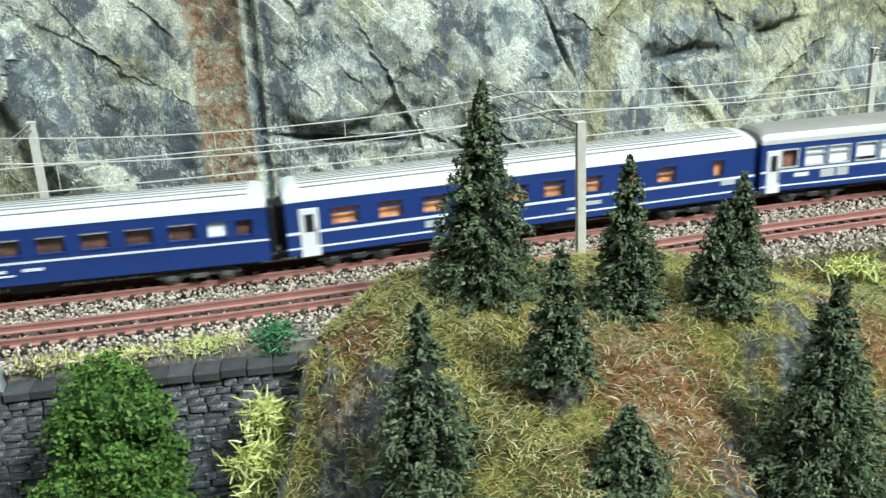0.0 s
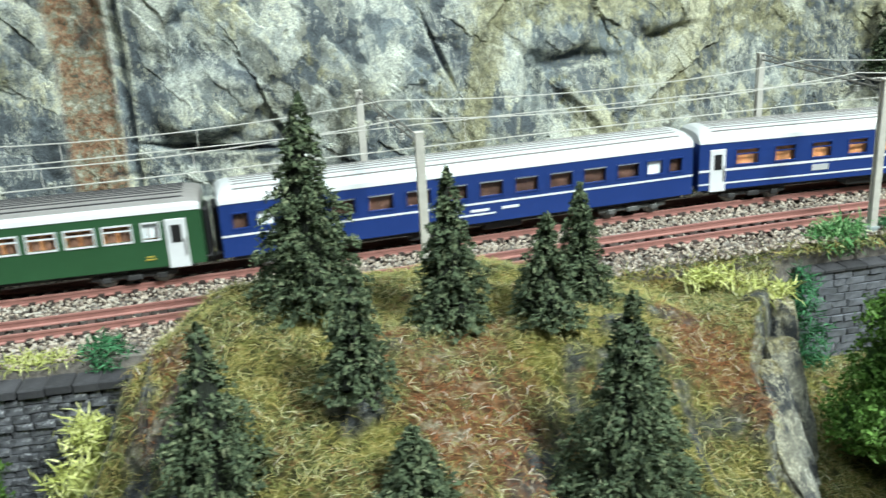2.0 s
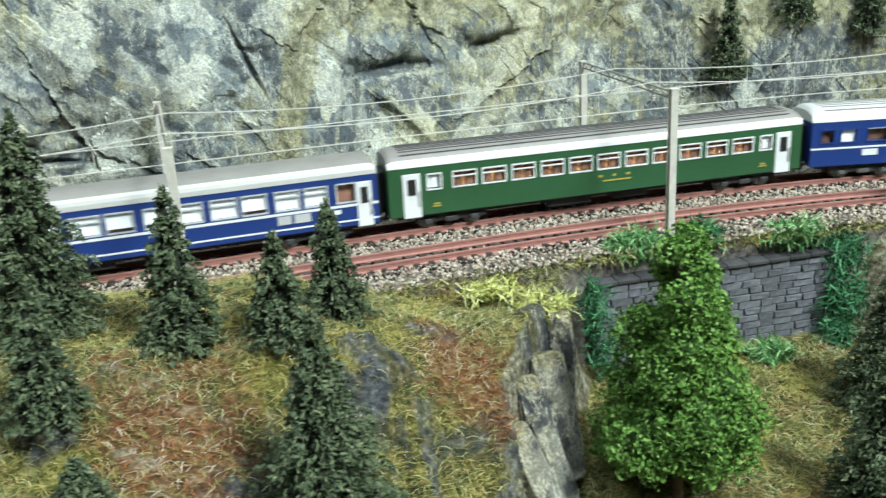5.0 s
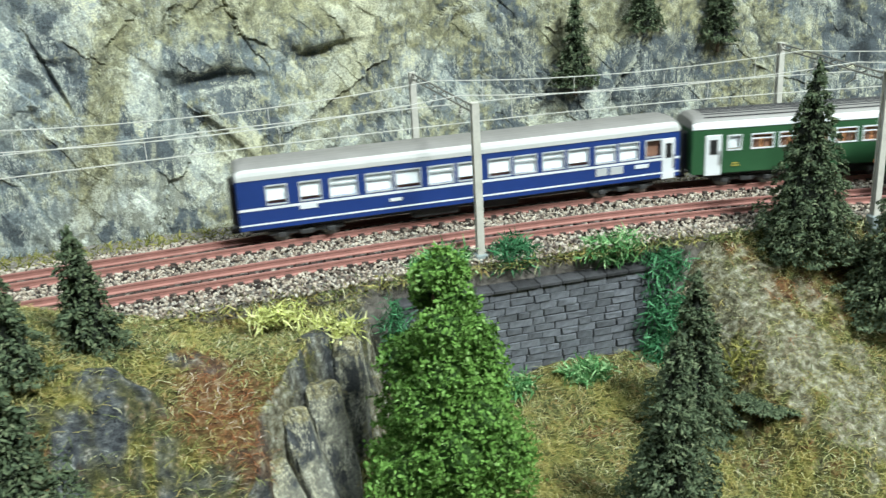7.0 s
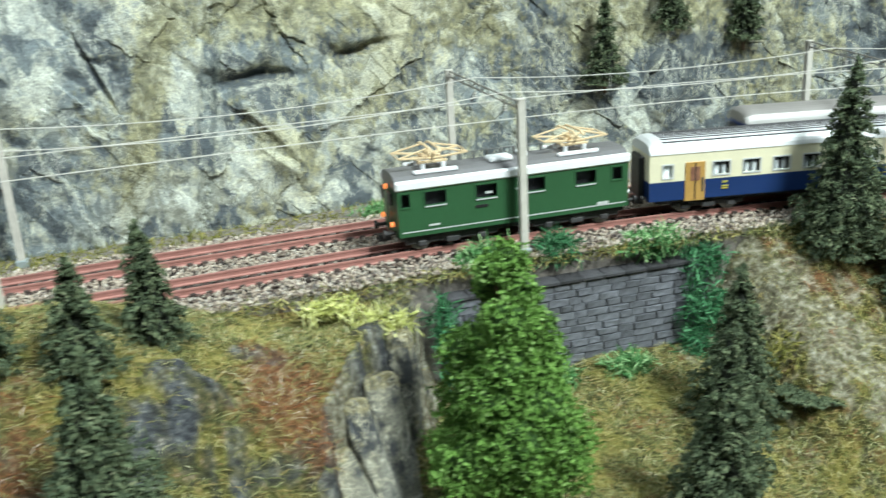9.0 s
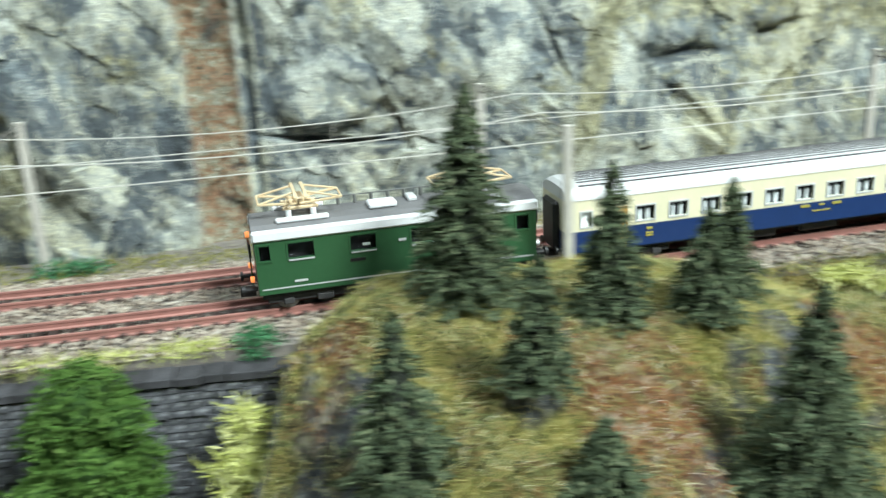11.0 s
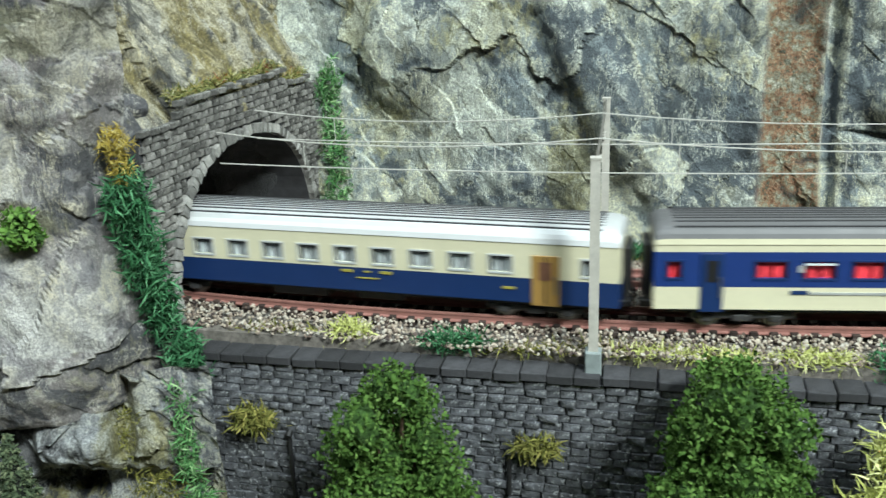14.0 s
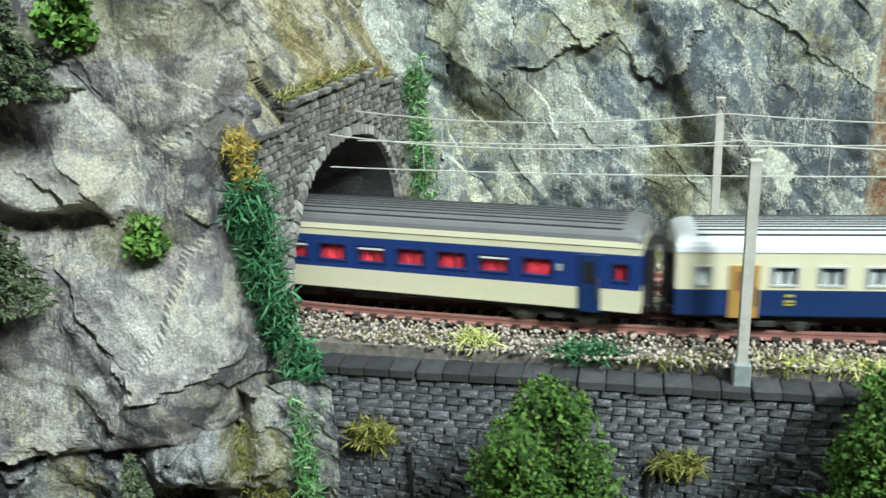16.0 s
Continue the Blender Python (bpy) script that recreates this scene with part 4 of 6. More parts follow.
chalk = 0.75 * smooth(0.22, 0.70, trail - 0.05 + 0.8 * soft_noise(HX, HY, 0.005, 49) + 0.9 * soft_noise(HX, HY, 0.0022, 51)) * (HX > 0.27)
face = smooth(0.7, 1.3, steep) * smooth(0.144, 0.150, HX) * (HX < 0.19) * smooth(-0.25, 0.15, soft_noise(HX + 0.3 * HY, HY * 0.3, 0.0035, 50))
pink = (blob(0.070, 0.158, 0.010, 0.016) + blob(0.149, 0.168, 0.006, 0.010) + blob(0.009, 0.176, 0.005, 0.012)) * smooth(0.0, 0.3, ragged)
chalk = np.maximum(chalk, np.maximum(0.8 * face, 0.75 * pink))
bare = bare * (1 - 0.5 * rust) * (HX < 0.2)
HZ = HZ + hf * (0.10 + 0.55 * bare)
link("hillside", np.stack([HX, HY, HZ], -1).reshape(-1, 3), grid_faces(960, 190), M_TURF, label="hillside of straw and rust coloured scatter grass with bare grey rock", kind="structure", smooth=True, attr={"bare": bare, "rust": rust, "chalk": chalk})


def rock_slab(x, y, top, w, deep, high, yaw, tip, seed):
    """One upright slab of broken rock with chipped edges, sunk into the slope."""
    q = np.random.default_rng(seed)
    n = 26
    g = np.linspace(-1, 1, n)
    V, F, T = [], [], []
    for axis in range(3):
        for side in (-1, 1):
            a, b = np.meshgrid(g, g, indexing="ij")
            P = np.zeros((n, n, 3))
            P[..., axis], P[..., (axis + 1) % 3], P[..., (axis + 2) % 3] = side, a, b
            base = len(V) * n * n
            V.append(P.reshape(-1, 3))
            f = grid_faces(n, n) + base
            F.append(f if side > 0 else f[:, ::-1])
    V, F = np.concatenate(V), np.concatenate(F)
    V = V * (1 - 0.07 * (np.abs(V[:, [1, 2, 0]]) ** 6 + np.abs(V[:, [2, 0, 1]]) ** 6))
    for c in spin(7, q)[:, 0]:
        over = np.clip(V @ c - q.uniform(0.98, 1.25), 0, 9)
        V = V - over[:, None] * c
    edge = np.sort(np.abs(V), axis=1)[:, 1]
    S = V * np.array([w, deep, high]) / 2
    S += 0.0010 * np.stack([soft_noise(S[:, 0] + 3 * S[:, 1] + seed, S[:, 2] * 0.4, 0.0022, seed), soft_noise(S[:, 0] - S[:, 1], S[:, 2] * 0.5, 0.0018, seed + 1), soft_noise(S[:, 0], S[:, 1], 0.002, seed + 2)], 1)
    S[:, 2] -= high / 2
    ob = link("crag_rock", S, F, M_CRAG, label="pale chipped grey-green rock slab in the knoll", kind="structure",
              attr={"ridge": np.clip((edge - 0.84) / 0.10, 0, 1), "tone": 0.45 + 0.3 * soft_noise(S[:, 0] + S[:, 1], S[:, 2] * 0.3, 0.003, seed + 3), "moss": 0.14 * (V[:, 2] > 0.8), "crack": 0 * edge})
    ob.matrix_basis = pose(x, y, top, tip, 0, yaw)
    ob["category"] = "rock"


rock_slab(0.1660, 0.1950, -0.0110, 0.0090, 0.010, 0.034, 12, -20, 1)
rock_slab(0.1575, 0.1865, -0.0125, 0.0075, 0.010, 0.034, 26, -24, 2)
rock_slab(0.1500, 0.1755, -0.0195, 0.0075, 0.009, 0.030, 32, -32, 3)
rock_slab(0.1765, 0.2090, -0.0055, 0.0080, 0.014, 0.040, -20, 0, 4)

# ---- overhead line ----
MASTS = [-0.069, 0.0775, 0.2225, 0.352]
MESS, CONT = 0.0478, 0.0395


def mast(parent, x, y, h):
    bm = box(x - 0.0011, x + 0.0011, y - 0.0011, y - 0.0007, 0, h)
    box(x - 0.0011, x + 0.0011, y + 0.0007, y + 0.0011, 0, h, bm=bm)
    box(x - 0.00035, x + 0.00035, y - 0.0007, y + 0.0007, 0, h, bm=bm)
    box(x - 0.0012, x + 0.0012, y - 0.0012, y + 0.0012, h, h + 0.0004, bm=bm)
    p = part("mast", bm, M_MAST, parent, "pale grey steel mast")
    part("footing", box(x - 0.0019, x + 0.0019, y - 0.0019, y + 0.0019, -0.004, 0.0022, 0.0003), M_BASE, p, "blue-grey concrete footing")


def gantry(x):
    """Square to the track at x: one mast before it, one behind."""
    g = thing("catenary_gantry", "pale grey overhead line masts joined by a lattice beam", "catenary mast", group="overhead line gantries")
    slope = float(y_front(x + 0.002) - y_front(x - 0.002)) / 0.004
    reach = 0.0130 if 0.2 < x < 0.3 else 0.0185
    xa, ya = x + slope * reach, float(y_front(x)) - reach
    xb, yb = x - slope * (TRACK_GAP + 0.0275), float(y_front(x)) + TRACK_GAP + 0.0275
    mast(g, xa, ya, 0.0472)
    mast(g, xb, yb, 0.0480)
    za, zb, d, n = 0.0445, 0.0460, 0.0019, 14
    at = lambda f, up: (xa + (xb - xa) * f, ya + (yb - ya) * f, za + (zb - za) * f + up)
    bm = bmesh.new()
    for off in (0, d):
        rod(at(0, off), at(1, off), 0.00028, 5, bm)
    for i in range(n):
        o = (0, d) if i % 2 else (d, 0)
        rod(at(i / n, o[0]), at((i + 1) / n, o[1]), 0.0002, 4, bm)
    part("lattice_beam", bm, M_GANTRY, g, "dark lattice cross beam")
    for dist in (reach, reach + TRACK_GAP):
        xt, yt, zt = at(dist / (yb - ya), 0)
        bm = rod((xt, yt, za), (xt, yt, CONT + 0.003), 0.0003, 6)
        rod((xt, yt, CONT + 0.0032), (xt, yt + 0.0045, CONT + 0.0008), 0.00022, 5, bm)
        arm = part("registration_arm", bm, M_GANTRY, g)
        ib = bmesh.new()
        for k in range(3):
            rod((xt, yt, za - 0.0006 - k * 0.0007), (xt, yt, za - 0.0009 - k * 0.0007), 0.0007, 8, ib)
        part("insulator", ib, M_WIRE, arm, "pale ribbed insulator")


for mx in MASTS:
    gantry(mx)


def wire(bm, pts, r, n=5):
    """One unbroken round wire through points that run along x."""
    rings = [[bm.verts.new((x, y + r * math.cos(2 * math.pi * k / n), z + r * math.sin(2 * math.pi * k / n))) for k in range(n)] for x, y, z in pts]
    for p, q in zip(rings, rings[1:]):
        for k in range(n):
            bm.faces.new((p[k], p[(k + 1) % n], q[(k + 1) % n], q[k]))
    bm.faces.new(rings[0][::-1]), bm.faces.new(rings[-1])


def overhead(yline, label, dz):
    t = thing("overhead_wire", label, "overhead wire", group="overhead wires")
    ends = [-0.168, *MASTS, 0.515]
    mb, cb, mess, cont = bmesh.new(), bmesh.new(), [], []
    for i, (a, b) in enumerate(zip(ends, ends[1:])):
        sag = lambda s: MESS + dz - 0.0035 * 4 * s * (1 - s) * min(1, (b - a) / 0.14)
        X = [a + (b - a) * k / 10 for k in range(11)]
        mess += [(x, float(yline(x)), sag((x - a) / (b - a))) for x in X[1 if i else 0:]]
        cont += [(x, float(yline(x)), CONT + dz) for x in X[1 if i else 0:]]
        n = 4 if b - a > 0.12 else 2
        for k in range(n):
            s = (k + 0.5) / n
            x = a + (b - a) * s
            part("dropper", rod((x, float(yline(x)), CONT + dz), (x, float(yline(x)), sag(s)), 0.00012, 4), M_WIRE, t)
    wire(mb, mess, 0.00016), wire(cb, cont, 0.00016)
    part("messenger_wire", mb, M_WIRE, t)
    part("contact_wire", cb, M_WIRE, t)


overhead(y_front, "thin bright contact wire with droppers over the near track", 0.0)
overhead(y_back, "thin bright contact wire with droppers over the far track", 0.0010)


# ---- rolling stock: origin on the rail top, x along the track ----
HW, SILL, EAVE, TOP = 0.0088, 0.0055, 0.0213, 0.0262


def shell(L, bands, holes, parent, label, eave=EAVE, nose=0.0):
    """Both side walls with window openings and reveals, the ends and the floor. bands: (upper z, slot) from below; holes: (x0, x1, z0, z1)."""
    V, F, S = [], [], []

    def quad(pts, slot):
        F.append(tuple(range(len(V), len(V) + 4)))
        V.extend(pts)
        S.append(slot)

    xs = sorted({-L / 2, L / 2, *(round(h[k], 6) for h in holes for k in (0, 1))})
    zs = sorted({SILL, eave, *(b[0] for b in bands if b[0] < eave), *(h[k] for h in holes for k in (2, 3))})
    slot_at = lambda z: next(s for top, s in bands if z < top)
    for side in (-1, 1):
        for x0, x1 in zip(xs, xs[1:]):
            for z0, z1 in zip(zs, zs[1:]):
                cx, cz = (x0 + x1) / 2, (z0 + z1) / 2
                if any(h[0] < cx < h[1] and h[2] < cz < h[3] for h in holes):
                    continue
                p = [(x0, side * HW, z0), (x1, side * HW, z0), (x1, side * HW, z1), (x0, side * HW, z1)]
                quad(p if side < 0 else p[::-1], slot_at(cz))
        for x0, x1, z0, z1 in holes:
            o, i = side * HW, side * (HW - 0.0007)
            s = slot_at((z0 + z1) / 2)
            for a, b in (((x0, z0), (x1, z0)), ((x1, z0), (x1, z1)), ((x1, z1), (x0, z1)), ((x0, z1), (x0, z0))):
                quad([(a[0], o, a[1]), (b[0], o, b[1]), (b[0], i, b[1]), (a[0], i, a[1])], s)
    for end in (-1, 1):
        for z0, z1 in zip(zs, zs[1:]):
            quad([(end * L / 2, -HW, z0), (end * L / 2, HW, z0), (end * L / 2, HW, z1), (end * L / 2, -HW, z1)], slot_at((z0 + z1) / 2))
    quad([(-L / 2, -HW, SILL), (L / 2, -HW, SILL), (L / 2, HW, SILL), (-L / 2, HW, SILL)], slot_at(SILL + 0.0001))
    return V, F, S


def banded(name, V, F, S, mats, parent, label=""):
    ob = link(name, V, F, mats, parent, label)
    for p, s in zip(ob.data.polygons, S):
        p.material_index = s
    return ob


def roof_outline(n=14, hw=HW + 0.0002, z0=EAVE, z1=TOP):
    pts = []
    for i in range(n + 1):
        a = math.pi * i / n
        pts.append((-hw * math.copysign(abs(math.cos(a)) ** 0.62, math.cos(a)), z0 + (z1 - z0) * math.sin(a) ** 0.85))
    return pts


def roof(L, parent, mats, low=0.45, ribs=0, rib_mat=None, label="", rib_w=0.00028):
    pts = roof_outline()
    V, F, S = [], [], []
    xs = [(-L / 2, 0.72), (-L / 2 + 0.0012, 0.93), (-L / 2 + 0.003, 1.0), (L / 2 - 0.003, 1.0), (L / 2 - 0.0012, 0.93), (L / 2, 0.72)]
    for x, k in xs:
        V += [(x, y, EAVE + (z - EAVE) * k) for y, z in pts]
    n = len(pts)
    for j in range(len(xs) - 1):
        for i in range(n - 1):
            F.append((j * n + i, j * n + i + 1, (j + 1) * n + i + 1, (j + 1) * n + i))
            S.append(0 if (pts[i][1] + pts[i + 1][1]) / 2 > EAVE + low * (TOP - EAVE) else 1)
    F += [tuple(range(n)), tuple(range((len(xs) - 1) * n, len(xs) * n))[::-1]]
    S += [0, 0]
    r = banded("roof", V, F, S, mats, parent, label)
    for k in range(ribs):
        y = -HW * 0.80 + 2 * HW * 0.80 * k / (ribs - 1)
        z = float(np.interp(y, [p[0] for p in pts], [p[1] for p in pts]))
        part("rib", box(-L / 2 + 0.0045, L / 2 - 0.0045, y - rib_w, y + rib_w, z - 0.0004, z + 0.00018), rib_mat, r)
    return r


def window_ring(w, h, t=0.00045):
    """A raised frame round an opening, centred on the origin, facing -y."""
    bm = box(-w / 2 - t, w / 2 + t, -0.0002, 0.0002, h / 2, h / 2 + t)
    box(-w / 2 - t, w / 2 + t, -0.0002, 0.0002, -h / 2 - t, -h / 2, bm=bm)
    box(-w / 2 - t, -w / 2, -0.0002, 0.0002, -h / 2, h / 2, bm=bm)
    box(w / 2, w / 2 + t, -0.0002, 0.0002, -h / 2, h / 2, bm=bm)
    return bm


def set_window(parent, x, z, w, h, frame_mat, bar, cache):
    key = (round(w, 5), round(h, 5), frame_mat.name, bar)
    if key not in cache:
        bm = window_ring(w, h)
        if bar:
            box(-w / 2, w / 2, -0.00012, 0.0002, h * 0.16, h * 0.16 + 0.0004, bm=bm)
        fr, pn = bpy.data.meshes.new("window"), bpy.data.meshes.new("pane")
        bm.to_mesh(fr), bm.free()
        fr.materials.append(frame_mat)
        pb = box(-w / 2, w / 2, 0.00025, 0.0004, -h / 2, h / 2)
        pb.to_mesh(pn), pb.free()
        pn.materials.append(M_GLASS)
        cache[key] = (fr, pn)
    fr, pn = cache[key]
    for m in (pose(x, -HW, z), pose(x, HW, z, 0, 0, 180)):
        wnd = share("window", fr, parent, m)
        share("pane", pn, wnd, Matrix()).visible_shadow = False


def bogie(parent, x, mat, span=0.0155):
    bm = box(x - span * 0.78, x + span * 0.78, -0.0066, -0.0056, 0.0022, 0.0040, 0.0003)
    box(x - span * 0.78, x + span * 0.78, 0.0056, 0.0066, 0.0022, 0.0040, 0.0003, bm)
    box(x - 0.0016, x + 0.0016, -0.0066, 0.0066, 0.0024, 0.0050, bm=bm)
    for s in (-1, 1):
        for e in (-1, 1):
            box(x + e * span / 2 - 0.0014, x + e * span / 2 + 0.0014, s * 0.0066 - 0.0007, s * 0.0066 + 0.0007, 0.0016, 0.0034, 0.0003, bm)
        box(x - 0.0022, x + 0.0022, s * 0.0068 - 0.0006, s * 0.0068 + 0.0006, 0.0018, 0.0036, 0.0003, bm)
    b = part("bogie", bm, mat, parent)
    for e in (-1, 1):
        for s in (-1, 1):
            xc = x + e * span / 2
            part("wheel", rod((xc, s * 0.0044, 0.0029), (xc, s * 0.0053, 0.0029), 0.0029, 16, rod((xc, s * 0.0041, 0.0029), (xc, s * 0.0044, 0.0029), 0.0033, 16)), M_STEEL, b)


def door(parent, x, w, mat, label, z0=SILL - 0.0006, z1=0.0192, glazed=True):
    for side in (-1, 1):
        bm = box(x - w / 2, x + w / 2, side * HW - 0.0003, side * HW + 0.0003, z0, z1, 0.0001)
        d = part("door", bm, mat, parent, label)
        if glazed:
            part("door_window", box(x - w * 0.24, x + w * 0.24, side * HW - 0.0004, side * HW + 0.0004, z0 + (z1 - z0) * 0.52, z0 + (z1 - z0) * 0.88), M_BROWN if mat is M_DOORGOLD else M_BLACK, d, "dark door window")
        part("handle", box(x + w * 0.34, x + w * 0.42, side * HW - 0.0006, side * HW + 0.0006, z0 + (z1 - z0) * 0.25, z0 + (z1 - z0) * 0.6), M_STEEL, d)


def stripe(parent, L, z, h, mat, inset=0.0, skip=()):
    for side in (-1, 1):
        part("stripe", box(-L / 2 + inset, L / 2 - inset, side * HW - 0.00012, side * HW + 0.00012, z - h / 2, z + h / 2), mat, parent)


def bars(parent, spots, mat):
    """Unreadable lettering as plain bars: x, z, width, height."""
    for x, z, w, h in spots:
        for side in (-1, 1):
            part("lettering", box(x * -side - w / 2, x * -side + w / 2, side * HW - 0.00022, side * HW + 0.00022, z - h / 2, z + h / 2), mat, parent)


def coach(name, label, L, mats, bands, windows, wz, frame_mat, bar, inside, roof_mats, ribs=0, rib_mat=None, low=0.45, ends=0.0012, bogie_mat=None, rib_w=0.00026):
    c = thing(name, label, "railway coach", group="coaches of a train")
    body_l = L - 0.004
    holes = [(x - w / 2, x + w / 2, wz[0], wz[1]) for x, w, _ in windows]
    V, F, S = shell(body_l, bands, holes, c, "")
    banded("body", V, F, S, mats, c)
    roof(body_l, c, roof_mats, low, ribs, rib_mat, rib_w=rib_w)
    cache = {}
    for x, w, k in windows:
        set_window(c, x, (wz[0] + wz[1]) / 2, w, wz[1] - wz[0], frame_mat, bar and k == 0, cache)
    inner = part("interior", box(-body_l / 2 + 0.001, body_l / 2 - 0.001, -0.0072, 0.0072, SILL, EAVE - 0.0005), inside[0], c)
    if inside[1]:
        seat = bmesh.new()
        for x, w, k in windows:
            for e in (-1, 1):
                for s in (-1, 1):
                    box(x + e * w * 0.24 - w * 0.17, x + e * w * 0.24 + w * 0.17, s * 0.0074 - 0.0005, s * 0.0074 + 0.0005, SILL, wz[0] + (wz[1] - wz[0]) * 0.78, 0.0004, seat)
        part("seats", seat, inside[1], c)
    if inside[2]:
        for x, w, k in windows:
            if k != 2:
                for s in (-1, 1):
                    part("blind", box(x - w / 2, x + w / 2, s * (HW - 0.0008) - 0.0001, s * (HW - 0.0008) + 0.0001, wz[0] + (wz[1] - wz[0]) * (0.16 if k == 1 else 0.0), wz[1]), inside[2], c)
    part("underframe", box(-body_l / 2 + 0.003, body_l / 2 - 0.003, -0.0066, 0.0066, 0.0040, SILL), M_UNDER, c)
    gear = box(-0.020, -0.004, -0.0062, 0.0062, 0.0018, 0.0045, 0.0004)
    box(0.004, 0.017, -0.0060, 0.0060, 0.0020, 0.0045, 0.0004, gear)
    part("equipment_box", gear, M_UNDER, c)
    for e in (-1, 1):
        bogie(c, e * (L / 2 - 0.0225), bogie_mat or M_UNDER)
        part("gangway", box(e * (L / 2 - 0.0011) - 0.0010, e * (L / 2 - 0.0011) + 0.0010, -0.0047, 0.0047, SILL, 0.0205, 0.0008), M_BLACK, c, "black gangway bellows")
        part("coupling", box(e * (L / 2 - 0.001) - 0.0016, e * (L / 2 - 0.001) + 0.0016, -0.0012, 0.0012, 0.0030, 0.0048), M_BLACK, c)
        for s in (-1, 1):
            part("buffer", rod((e * (body_l / 2), s * 0.0056, 0.0062), (e * (body_l / 2 + 0.0018), s * 0.0056, 0.0062), 0.0005, 8, rod((e * (body_l / 2 + 0.0013), s * 0.0056, 0.0062), (e * (body_l / 2 + 0.0018), s * 0.0056, 0.0062), 0.0011, 10)), M_BLACK, c)
    return c


def even(a, b, n, w, kinds=()):
    return [(a + (b - a) * i / (n - 1), w, 1 if i in kinds else 0) for i in range(n)]


L_A, L_G, L_B, L_K, L_R = 0.155, 0.152, 0.1555, 0.1470, 0.160
WZ = (0.0139, 0.0183)


def night_coach(length, flip):
    """Blue couchette coach with drawn white blinds, white doors at one end."""
    e = -1 if flip else 1
    wins = [(e * x, w, k) for x, w, k in [(-0.0635, 0.0058, 1), (-0.0530, 0.0062, 1), (-0.0425, 0.0082, 0), (-0.0310, 0.0082, 0), (-0.0215, 0.0076, 1), (-0.0105, 0.0080, 0), (-0.0010, 0.0072, 1), (0.0095, 0.0072, 1), (0.0185, 0.0072, 0), (0.0285, 0.0072, 0), (0.0375, 0.0070, 1), (0.0475, 0.0070, 0), (0.0562, 0.0066, 0), (0.0655, 0.0056, 2)]]
    c = coach("night_coach", "royal blue night coach with white stripes and drawn blinds", length, [M_BLUE], [(1, 0)], wins, (0.0134, 0.0189), M_SILVER, True,
              (M_BROWN, None, M_BLIND), (M_ROOFGREY, M_ROOFPALE), low=0.68)
    stripe(c, length - 0.004, 0.0121, 0.0008, M_WHITE)
    stripe(c, length - 0.004, 0.0072, 0.0005, M_WHITE)
    door(c, e * 0.0712, 0.0048, M_WHITE, "white folding door")
    bars(c, [(e * 0.046, 0.0101, 0.0042, 0.0026), (e * 0.0515, 0.0101, 0.0050, 0.0026)], M_SILVER)
    bars(c, [(e * 0.061, 0.0104, 0.0050, 0.0013), (-e * 0.0540, 0.0113, 0.0055, 0.0016), (-e * 0.026, 0.0098, 0.0040, 0.0010)], M_WHITE)
    return c


def sleeping_coach():
    wins = [(-0.0585, 0.0078, 0), (-0.0450, 0.0070, 0), (-0.0318, 0.0070, 0), (-0.0185, 0.0068, 0), (-0.0060, 0.0068, 0), (0.0060, 0.0066, 0), (0.0185, 0.0066, 0), (0.0310, 0.0064, 0), (0.0440, 0.0064, 0), (0.0625, 0.0036, 2)]
    c = coach("sleeping_coach", "royal blue sleeping coach with orange windows and ribbed silver roof", L_A, [M_BLUE], [(1, 0)], wins, (0.0136, 0.0185), M_BLUE, True,
              (M_ORANGE, None, None), (M_SILVER, M_WHITE), 9, M_ROOFGREY, 0.5)
    stripe(c, L_A - 0.004, 0.0121, 0.0008, M_WHITE)
    stripe(c, L_A - 0.004, 0.0076, 0.0005, M_WHITE)
    door(c, -0.0690, 0.0055, M_WHITE, "white door")
    bars(c, [(0.066, 0.0110, 0.0050, 0.0018), (0.018, 0.0100, 0.0070, 0.0012), (0.013, 0.0089, 0.005, 0.0008), (-0.032, 0.0100, 0.0060, 0.0020)], M_SILVER)
    return c


def blue_coach():
    wins = [(-0.0700, 0.0044, 2), (-0.0625, 0.0052, 1), *[(x, 0.0074, 0) for x in np.linspace(-0.0520, 0.0525, 10)], (0.0620, 0.0052, 1), (0.0695, 0.0044, 2)]
    c = coach("blue_coach", "royal blue express coach with dark brown windows and silver roof", L_B, [M_BLUE], [(1, 0)], wins, (0.0139, 0.0182), M_BLUE, False,
              (M_UMBER, None, None), (M_SILVER, M_WHITE), 7, M_ROOFGREY, 0.5, bogie_mat=M_BOGIE)
    for x in (-0.0625, 0.0620):
        for s in (-1, 1):
            part("blind", box(x - 0.0026, x + 0.0026, s * (HW - 0.0010) - 0.0001, s * (HW - 0.0010) + 0.0001, 0.0139, 0.0182), M_BLIND, c)
    for x in np.linspace(-0.0520, 0.0525, 10):
        for s in (-1, 1):
            part("window_rail", box(x - 0.0037, x + 0.0037, s * HW - 0.0002, s * HW + 0.0002, 0.0181, 0.0185), M_SILVER, c)
    stripe(c, L_B - 0.004, 0.0118, 0.0006, M_WHITE)
    bars(c, [(-0.0545, 0.0098, 0.0055, 0.0022), (-0.008, 0.0096, 0.0070, 0.0008), (0.002, 0.0096, 0.0060, 0.0008), (0.012, 0.0096, 0.0055, 0.0008), (0.001, 0.0083, 0.0120, 0.0005)], M_WHITE)
    return c


